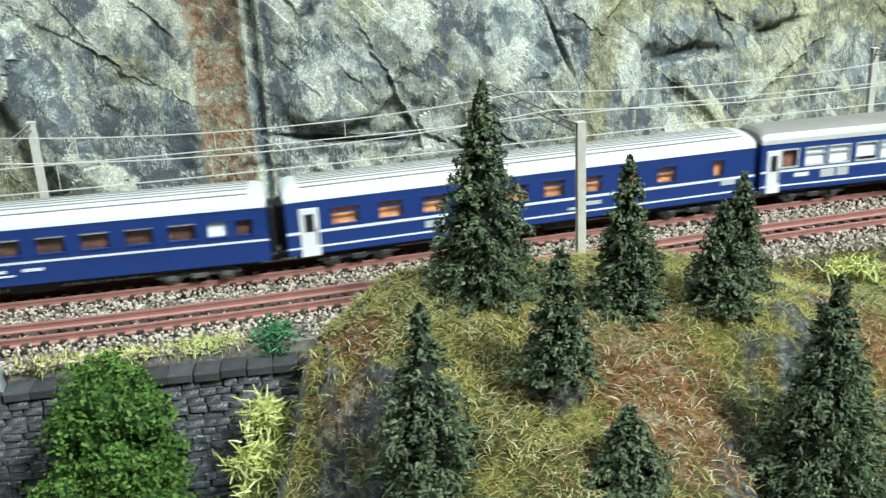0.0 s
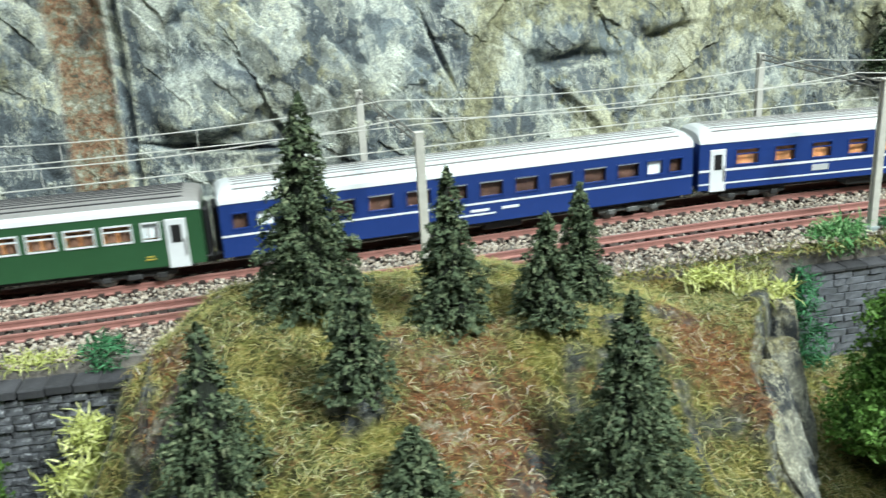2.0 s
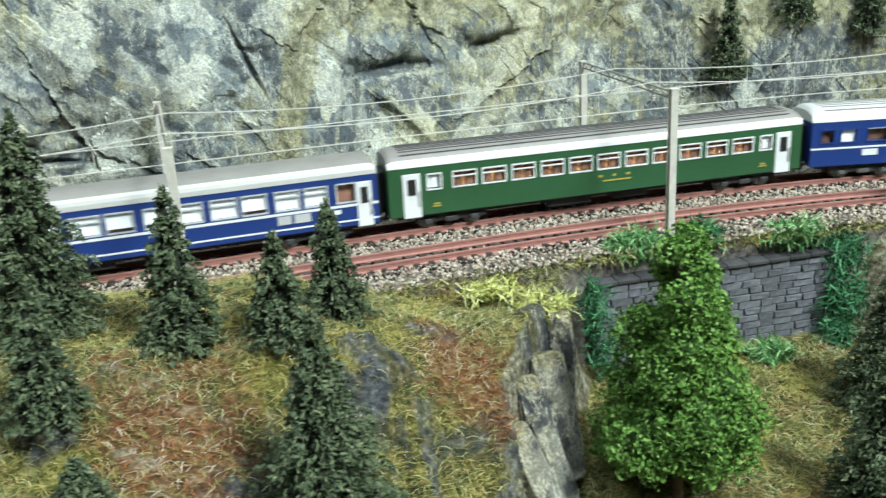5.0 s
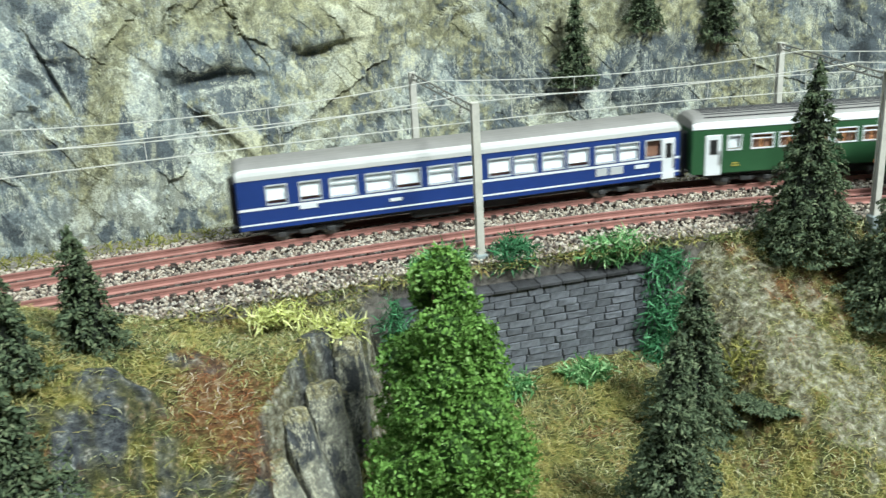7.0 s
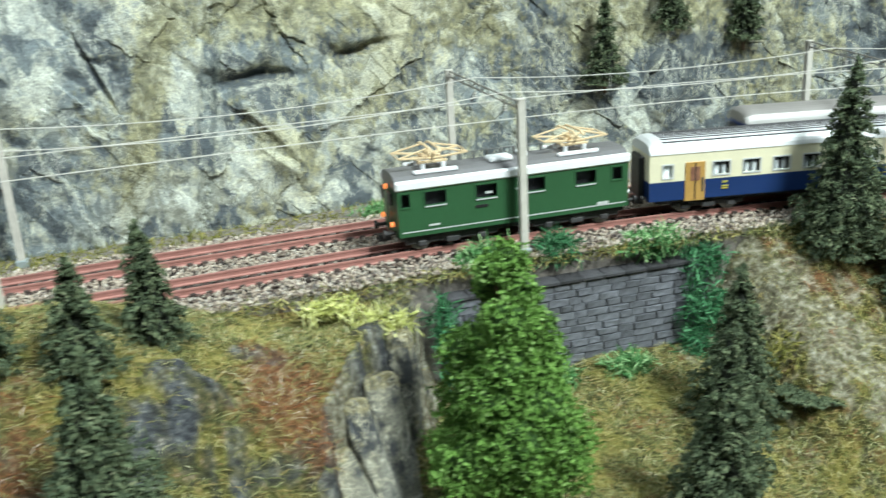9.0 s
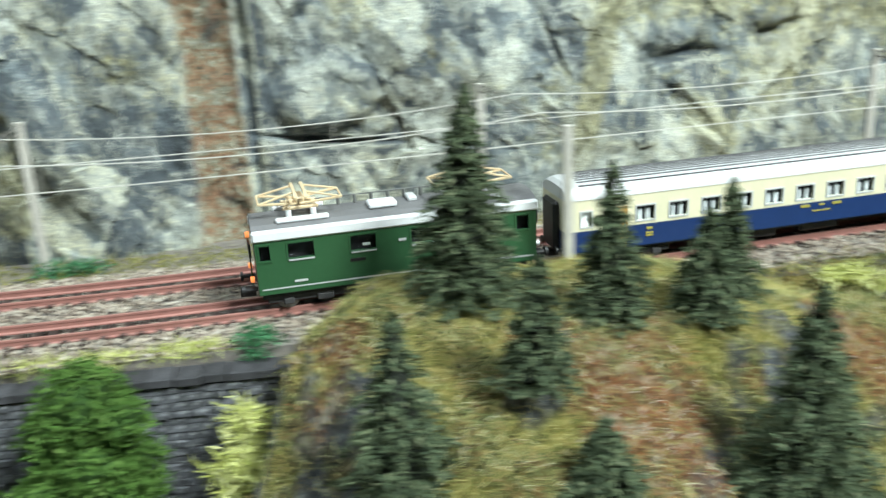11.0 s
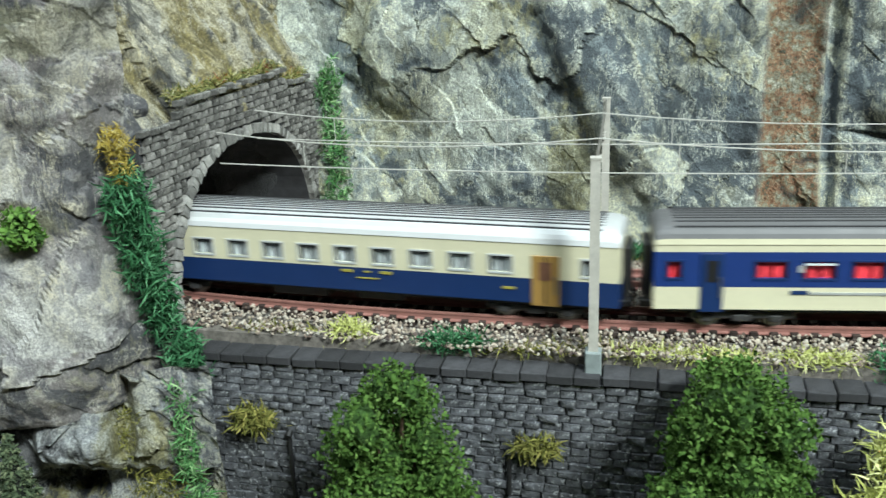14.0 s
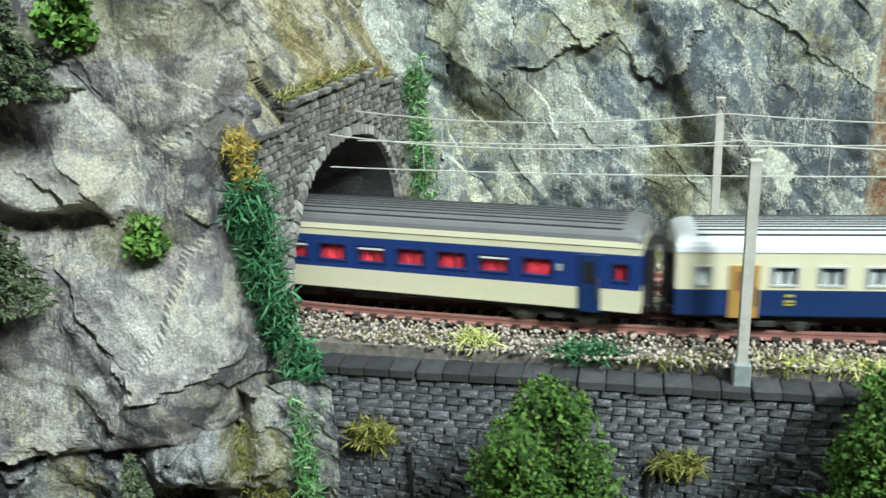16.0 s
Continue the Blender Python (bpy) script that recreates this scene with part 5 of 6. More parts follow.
def green_coach():
    wins = [(-0.0590, 0.0042, 1), *[(x, 0.0074, 0) for x in np.linspace(-0.0490, 0.0510, 11)], (0.0600, 0.0042, 1)]
    c = coach("green_coach", "fir green express coach with white doors and orange windows", L_G, [M_GREEN], [(1, 0)], wins, (0.0138, 0.0184), M_WHITE, True,
              (M_ORANGE, M_BROWN, None), (M_ROOFGREY, M_WHITE), 9, M_RIB, 0.55)
    for x in (-0.0590, 0.0600):
        for s in (-1, 1):
            part("blind", box(x - 0.0021, x + 0.0021, s * (HW - 0.0010) - 0.0001, s * (HW - 0.0010) + 0.0001, 0.0140, 0.0182), M_BLIND, c)
    door(c, -0.0665, 0.0058, M_WHITE, "white entrance door")
    door(c, 0.0668, 0.0058, M_WHITE, "white entrance door")
    bars(c, [(-0.002, 0.0112, 0.0014, 0.0007), (0.003, 0.0112, 0.0010, 0.0007), (0.008, 0.0112, 0.0014, 0.0007), (0.004, 0.0095, 0.0100, 0.0004), (-0.0585, 0.0080, 0.0028, 0.0004), (0.0590, 0.0080, 0.0028, 0.0004), (-0.0585, 0.0088, 0.0022, 0.0004), (0.0590, 0.0088, 0.0022, 0.0004)], M_YELLOW)
    return c


def local_coach():
    """Cream over blue coach with ochre doors."""
    wins = [(-0.0655, 0.0030, 1), *[(x, 0.0054, 0) for x in np.linspace(-0.0478, 0.0430, 10)], (0.0640, 0.0026, 2)]
    c = coach("local_coach", "cream and navy coach with ochre doors and ribbed silver roof", L_K, [M_NAVY, M_CREAM], [(0.0120, 0), (1, 1)], wins, (0.0133, 0.0176), M_SILVER, False,
              (M_UNDER, M_SEATGREY, None), (M_SILVER, M_WHITE), 10, M_RIB, 0.45, rib_w=0.00028)
    for s in (-1, 1):
        part("blind", box(-0.0670, -0.0640, s * (HW - 0.0010) - 0.0001, s * (HW - 0.0010) + 0.0001, 0.0133, 0.0176), M_BLIND, c)
    for x in (-0.0565, 0.0540):
        door(c, x, 0.0066, M_DOORGOLD, "ochre double door", z1=0.0182)
        for s in (-1, 1):
            part("door_gap", box(x - 0.0002, x + 0.0002, s * HW - 0.00045, s * HW + 0.00045, SILL, 0.0180), M_BLACK, c)
    for x in (-0.060, 0.052):
        part("roof_vent", box(x - 0.0045, x + 0.0045, -0.0070, -0.0040, 0.0240, 0.0253, 0.0004), M_WHITE, c)
    bars(c, [(-0.0465, 0.0106, 0.0018, 0.0006), (-0.0465, 0.0092, 0.0022, 0.0005), (-0.0465, 0.0084, 0.0022, 0.0004), (0.0030, 0.0110, 0.0030, 0.0007), (0.0085, 0.0110, 0.0018, 0.0004), (0.0135, 0.0110, 0.0030, 0.0007), (0.0450, 0.0092, 0.0030, 0.0006), (0.0085, 0.0092, 0.0060, 0.0003)], M_YELLOW)
    c.scale = (1, 1, 0.955)
    return c


def saloon_coach():
    """Blue window band on cream, red seats behind the glass."""
    wins = [(-0.0735, 0.0032, 2), *[(x, 0.0070, 0) for x in np.linspace(-0.0520, 0.0540, 11)], (0.0735, 0.0034, 2)]
    c = coach("saloon_coach", "cream coach with blue window band, red seats and dark ribbed roof", L_R, [M_CREAM, M_BLUE], [(0.0110, 0), (0.0195, 1), (1, 0)], wins, (0.0132, 0.0172), M_NAVY, False,
              (M_RED, M_RED, None), (M_ROOFDARK, M_CREAM), 9, M_RIB, 0.30)
    for k in (1, 4, 6, 9):
        x = -0.0520 + 0.0106 * k
        for s in (-1, 1):
            part("window_rail", box(x - 0.0034, x + 0.0034, s * HW - 0.0002, s * HW + 0.0002, 0.0164, 0.0168), M_WHITE, c)
    door(c, -0.0650, 0.0052, M_NAVY, "dark blue swing door", z1=0.0192)
    door(c, 0.0662, 0.0052, M_NAVY, "dark blue swing door", z1=0.0192)
    bars(c, [(-0.0455, 0.0098, 0.0040, 0.0009)], M_NAVY)
    bars(c, [(-0.0330, 0.0096, 0.0200, 0.0006)], M_SEATGREY)
    bars(c, [(-0.0455, 0.0155, 0.0012, 0.0016), (0.0592, 0.0155, 0.0012, 0.0016)], M_SEATGREY)
    return c


def pantograph(parent, x, z):
    """A folded twin-arm collector: base frame on four insulators, springs, arms that reach out both ways and two wide pans."""
    w, reach = 0.0050, 0.0106
    bm = box(x - 0.0046, x + 0.0046, -0.0038, -0.0030, z - 0.0004, z + 0.0005, 0.0002)
    box(x - 0.0046, x + 0.0046, 0.0030, 0.0038, z - 0.0004, z + 0.0005, 0.0002, bm)
    for e in (-1, 1):
        box(x + e * 0.0036 - 0.0005, x + e * 0.0036 + 0.0005, -0.0038, 0.0038, z - 0.0004, z + 0.0005, 0.0002, bm)
    p = part("pantograph", bm, M_GOLD, parent, "folded brass pantograph")
    bm = rod((x - 0.0030, -0.0012, z + 0.0012), (x + 0.0030, -0.0012, z + 0.0012), 0.0006, 8)
    rod((x - 0.0030, 0.0012, z + 0.0012), (x + 0.0030, 0.0012, z + 0.0012), 0.0006, 8, bm)
    box(x - 0.0012, x + 0.0012, -0.0034, 0.0034, z + 0.0004, z + 0.0026, 0.0003, bm)
    part("spring_box", bm, M_GOLD, p)
    for e in (-1, 1):
        for s in (-1, 1):
            part("lower_arm", rod((x - e * 0.0012, s * 0.0032, z + 0.0008), (x + e * reach, s * w * 0.9, z + 0.0020), 0.00036, 6), M_GOLD, p)
            part("upper_arm", rod((x + e * reach, s * w * 0.9, z + 0.0020), (x + e * 0.0010, s * w * 0.7, z + 0.0042), 0.00030, 6), M_GOLD, p)
            part("insulator", rod((x + e * 0.0032, s * 0.0034, z - 0.0024), (x + e * 0.0032, s * 0.0034, z - 0.0003), 0.0008, 8), M_WHITE, p)
        part("cross_tube", rod((x + e * reach, -w * 0.9, z + 0.0020), (x + e * reach, w * 0.9, z + 0.0020), 0.00030, 6), M_GOLD, p)
        bm = bmesh.new()
        pan = [(-0.0074, 0.0037), (-0.0052, 0.0046), (0.0052, 0.0046), (0.0074, 0.0037)]
        section([(y, z + h) for y, h in pan] + [(y, z + h - 0.0005) for y, h in pan[::-1]], x + e * 0.0013 - 0.0004, x + e * 0.0013 + 0.0004, bm)
        part("contact_strip", bm, M_GOLD, p)


def locomotive():
    c = thing("electric_locomotive", "fir green electric locomotive with grey roof and brass pantographs", "locomotive")
    L = 0.0770
    wins = [(-0.0350, 0.0026, 2), (-0.0258, 0.0066, 0), (-0.0098, 0.0066, 0), (0.0060, 0.0062, 0), (0.0228, 0.0068, 0), (0.0335, 0.0034, 2)]
    holes = [(x - w / 2, x + w / 2, 0.0146, 0.0186) for x, w, _ in wins]
    V, F, S = shell(L, [(1, 0)], holes, c, "", 0.0200)
    V = [(x * (1 - 0.030 * (abs(y) / HW) ** 2) if abs(x) > L / 2 - 0.0001 else x, y, z) for x, y, z in V]
    banded("body", V, F, S, [M_GREEN], c)
    cache = {}
    for x, w, k in wins:
        set_window(c, x, 0.0166, w, 0.0040, M_GREEN, False, cache)
        if w > 0.005:
            for s in (-1, 1):
                part("window_sill", box(x - w / 2, x + w / 2, s * HW - 0.0003, s * HW + 0.0003, 0.0140, 0.0144), M_SILVER, c)
    part("interior", box(-L / 2 + 0.002, L / 2 - 0.002, -0.0060, 0.0060, SILL, 0.0198), M_BLACK, c)
    for s in (-1, 1):
        part("gutter", box(-L / 2 + 0.0006, L / 2 - 0.0006, s * (HW - 0.0003) - 0.0009, s * (HW - 0.0003) + 0.0009, 0.0196, 0.0225, 0.0005), M_WHITE, c, "white roof edge")
        part("sill_line", box(-L / 2 + 0.002, L / 2 - 0.002, s * HW - 0.00012, s * HW + 0.00012, 0.0068, 0.0071), M_SILVER, c)
        part("vent", box(-0.0135, -0.0095, s * HW - 0.0002, s * HW + 0.0002, 0.0117, 0.0125), M_BLACK, c)
    out = [(-0.0086, 0.0199), (-0.0084, 0.0218), (-0.0062, 0.0234), (-0.003, 0.0240), (0.003, 0.0240), (0.0062, 0.0234), (0.0084, 0.0218), (0.0086, 0.0199)]
    part("roof", section(out, -L / 2 + 0.0008, L / 2 - 0.0008), M_ROOFDARK, c, "grey roof")
    for x in (-0.0245, 0.0215):
        pantograph(c, x, 0.0262)
        for s in (-1, 1):
            part("roof_rail", box(x - 0.0068, x + 0.0068, s * 0.0060 - 0.0007, s * 0.0060 + 0.0007, 0.0234, 0.0246, 0.0003), M_WHITE, c)
    part("roof_box", box(-0.0070, 0.0005, -0.0050, 0.0000, 0.0239, 0.0254, 0.0004), M_WHITE, c, "white roof box")
    part("roof_box", box(0.0040, 0.0065, -0.0020, 0.0030, 0.0239, 0.0252, 0.0003), M_SILVER, c)
    bm = bmesh.new()
    for i in range(7):
        x = -0.014 + i * 0.0045
        rod((x, 0.0030, 0.0238), (x, 0.0030, 0.0262), 0.0005, 6, bm)
    rod((-0.020, 0.0030, 0.0263), (0.018, 0.0030, 0.0263), 0.0002, 5, bm)
    part("roof_line", bm, M_BOGIE, c)
    for e in (-1, 1):
        for s in (-1, 1):
            part("cab_window", box(e * L / 2 - 0.0003, e * L / 2 + 0.0003, s * 0.0040 - 0.0019, s * 0.0040 + 0.0019, 0.0150, 0.0186), M_BLACK, c, "dark cab window")
            part("headlamp", rod((e * (L / 2 - 0.0004), s * 0.0058, 0.0092), (e * (L / 2 + 0.0006), s * 0.0058, 0.0092), 0.0008, 10), M_HEADLAMP if e < 0 else M_SILVER, c)
            part("buffer", rod((e * (L / 2 + 0.0022), s * 0.0056, 0.0064), (e * (L / 2 + 0.0030), s * 0.0056, 0.0064), 0.0013, 12, rod((e * (L / 2 - 0.001), s * 0.0056, 0.0064), (e * (L / 2 + 0.0024), s * 0.0056, 0.0064), 0.0006, 8)), M_BLACK, c)
        part("headlamp", rod((e * (L / 2 - 0.0004), 0, 0.0196), (e * (L / 2 + 0.0006), 0, 0.0196), 0.0008, 10), M_HEADLAMP if e < 0 else M_SILVER, c)
        part("coupling", box(e * (L / 2 + 0.0015) - 0.002, e * (L / 2 + 0.0015) + 0.002, -0.0013, 0.0013, 0.0030, 0.0050), M_BLACK, c)
        part("cab_door", box(e * L / 2 - 0.0002, e * L / 2 + 0.0002, -0.0016, 0.0016, 0.0062, 0.0186), M_GREEN, c)
        bogie(c, e * 0.0205, M_UNDER, 0.0190)
    part("underframe", box(-L / 2 + 0.002, L / 2 - 0.002, -0.0074, 0.0074, 0.0038, SILL), M_UNDER, c)
    bars(c, [(-0.0265, 0.0084, 0.0034, 0.0005), (0.0285, 0.0076, 0.0038, 0.0009), (-0.009, 0.0160, 0.0020, 0.0006), (0.0005, 0.0160, 0.0020, 0.0006)], M_SILVER)
    return c


far_train = [(night_coach(0.155, True), 0.3105 + 0.0775), (sleeping_coach(), 0.1555 + 0.0775), (blue_coach(), 0.0778), (green_coach(), -0.0760), (night_coach(0.155, False), -0.152 - 0.0775)]
near_train = [(locomotive(), -0.0468), (local_coach(), 0.0705), (saloon_coach(), 0.1457 + 0.080), (local_coach(), 0.1457 + 0.160 + 0.0745)]
FAR_PATH = [(0, -0.1555), (1.5, -0.0216), (3, 0.1128), (5.5, 0.3335), (6.5, 0.4175), (7.5, 0.5026), (8, 0.5441), (10, 0.69), (13, 0.81), (16, 0.85)]
NEAR_PATH = [(0, 0.80), (3, 0.74), (5.5, 0.590), (7.5, 0.4030), (8, 0.3585), (10.5, 0.1306), (11.5, 0.0334), (12, -0.0132), (13, -0.1074), (14.5, -0.2525), (15.5, -0.3474), (16, -0.3925)]


def along(path, t):
    """Monotone cubic through the rows of a path."""
    T, X = np.array([p[0] for p in path], float), np.array([p[1] for p in path], float)
    d = np.gradient(X, T)
    i = int(np.clip(np.searchsorted(T, t) - 1, 0, len(T) - 2))
    h = T[i + 1] - T[i]
    s = (t - T[i]) / h
    return float((1 + 2 * s) * (1 - s) ** 2 * X[i] + s * (1 - s) ** 2 * h * d[i] + s * s * (3 - 2 * s) * X[i + 1] + s * s * (s - 1) * h * d[i + 1])


def on_track(x, yline, half):
    """A car stands with its bogies on the rails."""
    a, b = x - half, x + half
    ya, yb = float(yline(a)), float(yline(b))
    return pose(x, (ya + yb) / 2, RAIL_TOP, 0, 0, math.degrees(math.atan2(yb - ya, b - a)))


def motions():
    for train, path, yline in ((far_train, FAR_PATH, y_back), (near_train, NEAR_PATH, y_front)):
        for car, offset in train:
            walk(car, [(k * 0.5, on_track(along(path, k * 0.5) + offset, yline, 0.02 if car.name.startswith("electric") else 0.053)) for k in range(33)])


# ---- vegetation ----
def ground_at(x, y):
    """Height of the hillside under a point."""
    i = int(np.clip(round((x - hx[0]) / (hx[1] - hx[0])), 0, 959))
    j = int(np.clip(np.searchsorted(HY[i], y), 0, 189))
    return float(HZ[i, j])


def conifer(x, y, top, r, label, base=None, seed=1, group="conifers on the knoll", density=1.0):
    """Whorls of drooping plumes round a thin trunk, each plume a spray of needle clumps that point outwards."""
    g = ground_at(x, y) - 0.001 if base is None else base
    h = top - g
    t = thing("conifer", label, "conifer", pose(x, y, g, rz=seed * 37 % 360), group)
    q = np.random.default_rng(seed)
    part("trunk", rod((0, 0, -0.004), (0, 0, h * 0.9), r * 0.09, 7, r2=r * 0.02), M_BARK, t, "brown trunk")
    # Near-black cone behind the needles: shade within the crown, put into colour.
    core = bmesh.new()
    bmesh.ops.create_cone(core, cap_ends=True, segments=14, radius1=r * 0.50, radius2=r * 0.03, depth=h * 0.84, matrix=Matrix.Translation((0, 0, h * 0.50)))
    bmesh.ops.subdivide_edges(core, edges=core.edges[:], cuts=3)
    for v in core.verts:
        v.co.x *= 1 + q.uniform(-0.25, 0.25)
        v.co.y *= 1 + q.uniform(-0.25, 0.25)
    part("core", core, M_FIRDARK, t, "cone coloured near-black for the shade inside the crown")
    at, size, way = [], [], []
    layers = max(8, int(h / 0.0036))
    lean = q.uniform(-0.03, 0.03, 2)
    for k in range(layers):
        f = (k + 0.2) / layers
        R = r * 1.06 * ((1 - f) ** 0.92) * (0.84 + 0.26 * q.random()) + 0.0006
        n = max(5, int((7 + 9 * R / 0.010) * density))
        for a in 2 * math.pi * (np.arange(n) + q.uniform(-0.35, 0.35, n)) / n:
            reach = R * q.uniform(0.70, 1.16)
            m = int(16 + (reach / 0.00042) * 2.0)
            s = q.uniform(0.22, 1.0, m) ** 0.75
            zz = h * (0.06 + 0.92 * f) + 0.0016 * q.uniform(-0.8, 0.8) - reach * (0.22 * s + 0.16 * s * s) + 0.0010
            side = q.normal(0, 0.17, m) * (1.25 - s) * reach + q.normal(0, 0.0003, m)
            up = q.normal(0, 0.00055, m)
            at.append(np.stack([np.cos(a) * reach * s - np.sin(a) * side + lean[0] * zz, np.sin(a) * reach * s + np.cos(a) * side + lean[1] * zz, np.maximum(zz + up, 0.0006)], 1))
            spread = a + np.clip(side / (reach * 0.3 + 1e-6), -1, 1) * 0.8 + q.normal(0, 0.75, m)
            drop = -0.05 - 0.15 * s + q.normal(0, 0.55, m)
            way.append(np.stack([np.cos(spread) * np.cos(drop), np.sin(spread) * np.cos(drop), np.sin(drop)], 1))
            size.append(q.uniform(0.00032, 0.00066, m))
    tip = 30
    at.append(np.stack([q.normal(0, 0.00035, tip) + lean[0] * h, q.normal(0, 0.00035, tip) + lean[1] * h, h * (1 - 0.08 * q.random(tip))], 1))
    way.append(np.stack([q.normal(0, 0.3, tip), q.normal(0, 0.3, tip), np.ones(tip)], 1))
    size.append(np.full(tip, 0.0007))
    at, way, size = np.concatenate(at), np.concatenate(way), np.concatenate(size)
    ax = way / np.linalg.norm(way, axis=1, keepdims=True)
    roll = q.normal(0, 1, (len(ax), 3)) * 0.7 + np.array([0, 0, 1.0])
    ay = np.cross(roll, ax)
    ay /= np.linalg.norm(ay, axis=1, keepdims=True)
    rot = np.stack([ax, ay, np.cross(ax, ay)], -1)
    V, F = strew(*LEAF, at, rot, size[:, None] * np.array([1.25, 0.80, 1.0]))
    link("crown", V, F, M_FIR, t, "dark green needle clumps")
    return t


FIR = "dark green flocked model fir standing on the grassy knoll"
conifer(0.0470, 0.2007, 0.0628, 0.0150, "tall dark green flocked fir at the edge of the knoll", seed=1)
conifer(0.0782, 0.1872, 0.0455, 0.0105, FIR, seed=2)
conifer(0.0999, 0.1845, 0.0335, 0.0100, FIR, seed=3)
conifer(0.1148, 0.2012, 0.0350, 0.0098, FIR, seed=4)
conifer(0.1036, 0.1462, 0.0285, 0.0185, "broad dark green fir on the lower slope", seed=5)
conifer(0.0240, 0.1540, 0.0295, 0.0122, "dark green fir on the steep front slope", seed=6)
conifer(0.0530, 0.1610, 0.0348, 0.0090, "slender dark green fir on the front slope", seed=7)
conifer(0.0605, 0.1420, 0.0090, 0.0085, "low dark green fir on the front slope", seed=8)
conifer(0.3230, 0.2170, 0.0530, 0.0180, "tall dark fir beside the track on the eastern slope", seed=9, group="conifers by the meadow")
conifer(0.2697, 0.1919, 0.0040, 0.0145, "dense grey-green fir at the edge of the meadow", seed=10, group="conifers by the meadow")
conifer(0.2430, 0.1570, 0.0049, 0.0150, "tall grey-green fir standing forward in the meadow", seed=11, group="conifers by the meadow")
conifer(0.2880, 0.1820, -0.0400, 0.0080, "small dark fir low on the slope", seed=12, group="conifers by the meadow")
conifer(0.3440, 0.1950, 0.0300, 0.0235, "dark spiky fir on the eastern slope", seed=13, group="conifers by the meadow")
conifer(0.2960, 0.3285, 0.0690, 0.0085, "dark green fir on a cliff ledge", base=0.0335, seed=14, group="conifers on the cliff")
conifer(0.3270, 0.3300, 0.0850, 0.0090, "dark green fir on a cliff ledge", base=0.0525, seed=15, group="conifers on the cliff")
conifer(0.3600, 0.3280, 0.0800, 0.0090, "dark green fir on a cliff ledge", base=0.0455, seed=16, group="conifers on the cliff")
conifer(-0.2195, 0.1740, 0.0570, 0.0110, "dark bushy fir on the rock outcrop", base=0.0270, seed=17, group="conifers on the rocks")
conifer(-0.2200, 0.1890, 0.0950, 0.0130, "dark bushy fir on top of the rock outcrop", base=0.0660, seed=18, group="conifers on the rocks")
conifer(-0.1985, 0.1800, -0.0090, 0.0060, "dark low fir at the foot of the outcrop", base=-0.0320, seed=19, group="conifers on the rocks")


def leafy(name, label, x, y, base, lobes, mat, leaf=0.00048, count=5200, seed=1, trunk=True, category="tree", group=""):
    t = thing(name, label, category, pose(x, y, base), group)
    q = np.random.default_rng(seed)
    if trunk:
        bm = rod((0, 0, -0.004), (0, 0, lobes[0][2]), 0.0016, 8, r2=0.0009)
        for lx, ly, lz, lr in lobes[1:]:
            rod((0, 0, lz * 0.55), (lx * 0.7, ly * 0.7, lz), 0.0007, 5, bm, 0.0003)
        part("trunk", bm, M_BARK, t, "brown trunk with limbs")
    # Core spheres fill the crown; their darker green paints the shade between leaves.
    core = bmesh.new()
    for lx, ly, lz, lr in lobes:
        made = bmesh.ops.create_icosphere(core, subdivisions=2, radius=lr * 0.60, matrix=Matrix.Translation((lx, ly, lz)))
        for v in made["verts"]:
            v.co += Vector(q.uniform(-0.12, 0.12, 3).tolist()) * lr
    part("inner_foliage", core, M_LEAFDARK if mat in (M_LEAF, M_LEAFDEEP) else mat, t, "foliage core in a darker green that paints its shade")
    area_sum = sum(l[3] ** 2 for l in lobes)
    at, size = [], []
    for lx, ly, lz, lr in lobes:
        n = int(count * lr ** 2 / area_sum)
        d = q.normal(size=(n, 3))
        d /= np.linalg.norm(d, axis=1, keepdims=True)
        lump = 1 + 0.38 * np.sin(d[:, 0] * 7 + lx * 900) * np.sin(d[:, 1] * 6 + seed) * np.sin(d[:, 2] * 7 + ly * 700)
        at.append(np.array([lx, ly, lz]) + d * (lr * lump * q.uniform(0.62, 1.06, n) ** 0.6)[:, None] * np.array([1, 1, 0.9]))
        size.append(q.uniform(0.6, 1.25, n) * leaf)
    at, size = np.concatenate(at), np.concatenate(size)
    V, F = strew(*LEAF, at, spin(len(at), q), size[:, None] * np.array([1, 0.9, 1.0]))
    link("crown", V, F, mat, t, "crown of small flock leaves")
    return t


def lobed(h, r, n, seed, taper=0.6):
    q = random.Random(seed)
    out = []
    for i in range(n):
        f = (i + 0.5) / n
        k = r * (1 - taper * f) * q.uniform(0.8, 1.15)
        a = i * 2.4 + q.uniform(-0.4, 0.4)
        out.append((math.cos(a) * k * 0.62, math.sin(a) * k * 0.62, h * (0.20 + 0.72 * f) + q.uniform(-0.002, 0.002), k * q.uniform(0.36, 0.56)))
    out += [(0, 0, h * 0.38, r * 0.58), (0, 0, h * 0.56, r * 0.5), (0, 0, h * 0.74, r * (1 - taper) * 0.9)]
    out.append((0, 0, h * 0.92, r * (1 - taper) * 0.7))
    return out


leafy("broadleaf_tree", "bright green leafy tree in front of the stone wall", 0.1925, 0.1690, ground_at(0.1925, 0.1690), lobed(0.0770, 0.0215, 26, 3, 0.66), M_LEAF, leaf=0.00058, seed=3, count=40000, group="broadleaf trees")
leafy("broadleaf_tree", "bright green leafy tree against the long retaining wall", -0.1110, 0.1870, -0.0800, lobed(0.0920, 0.0330, 32, 5, 0.74), M_LEAFDEEP, leaf=0.00062, seed=5, count=46000, group="broadleaf trees")
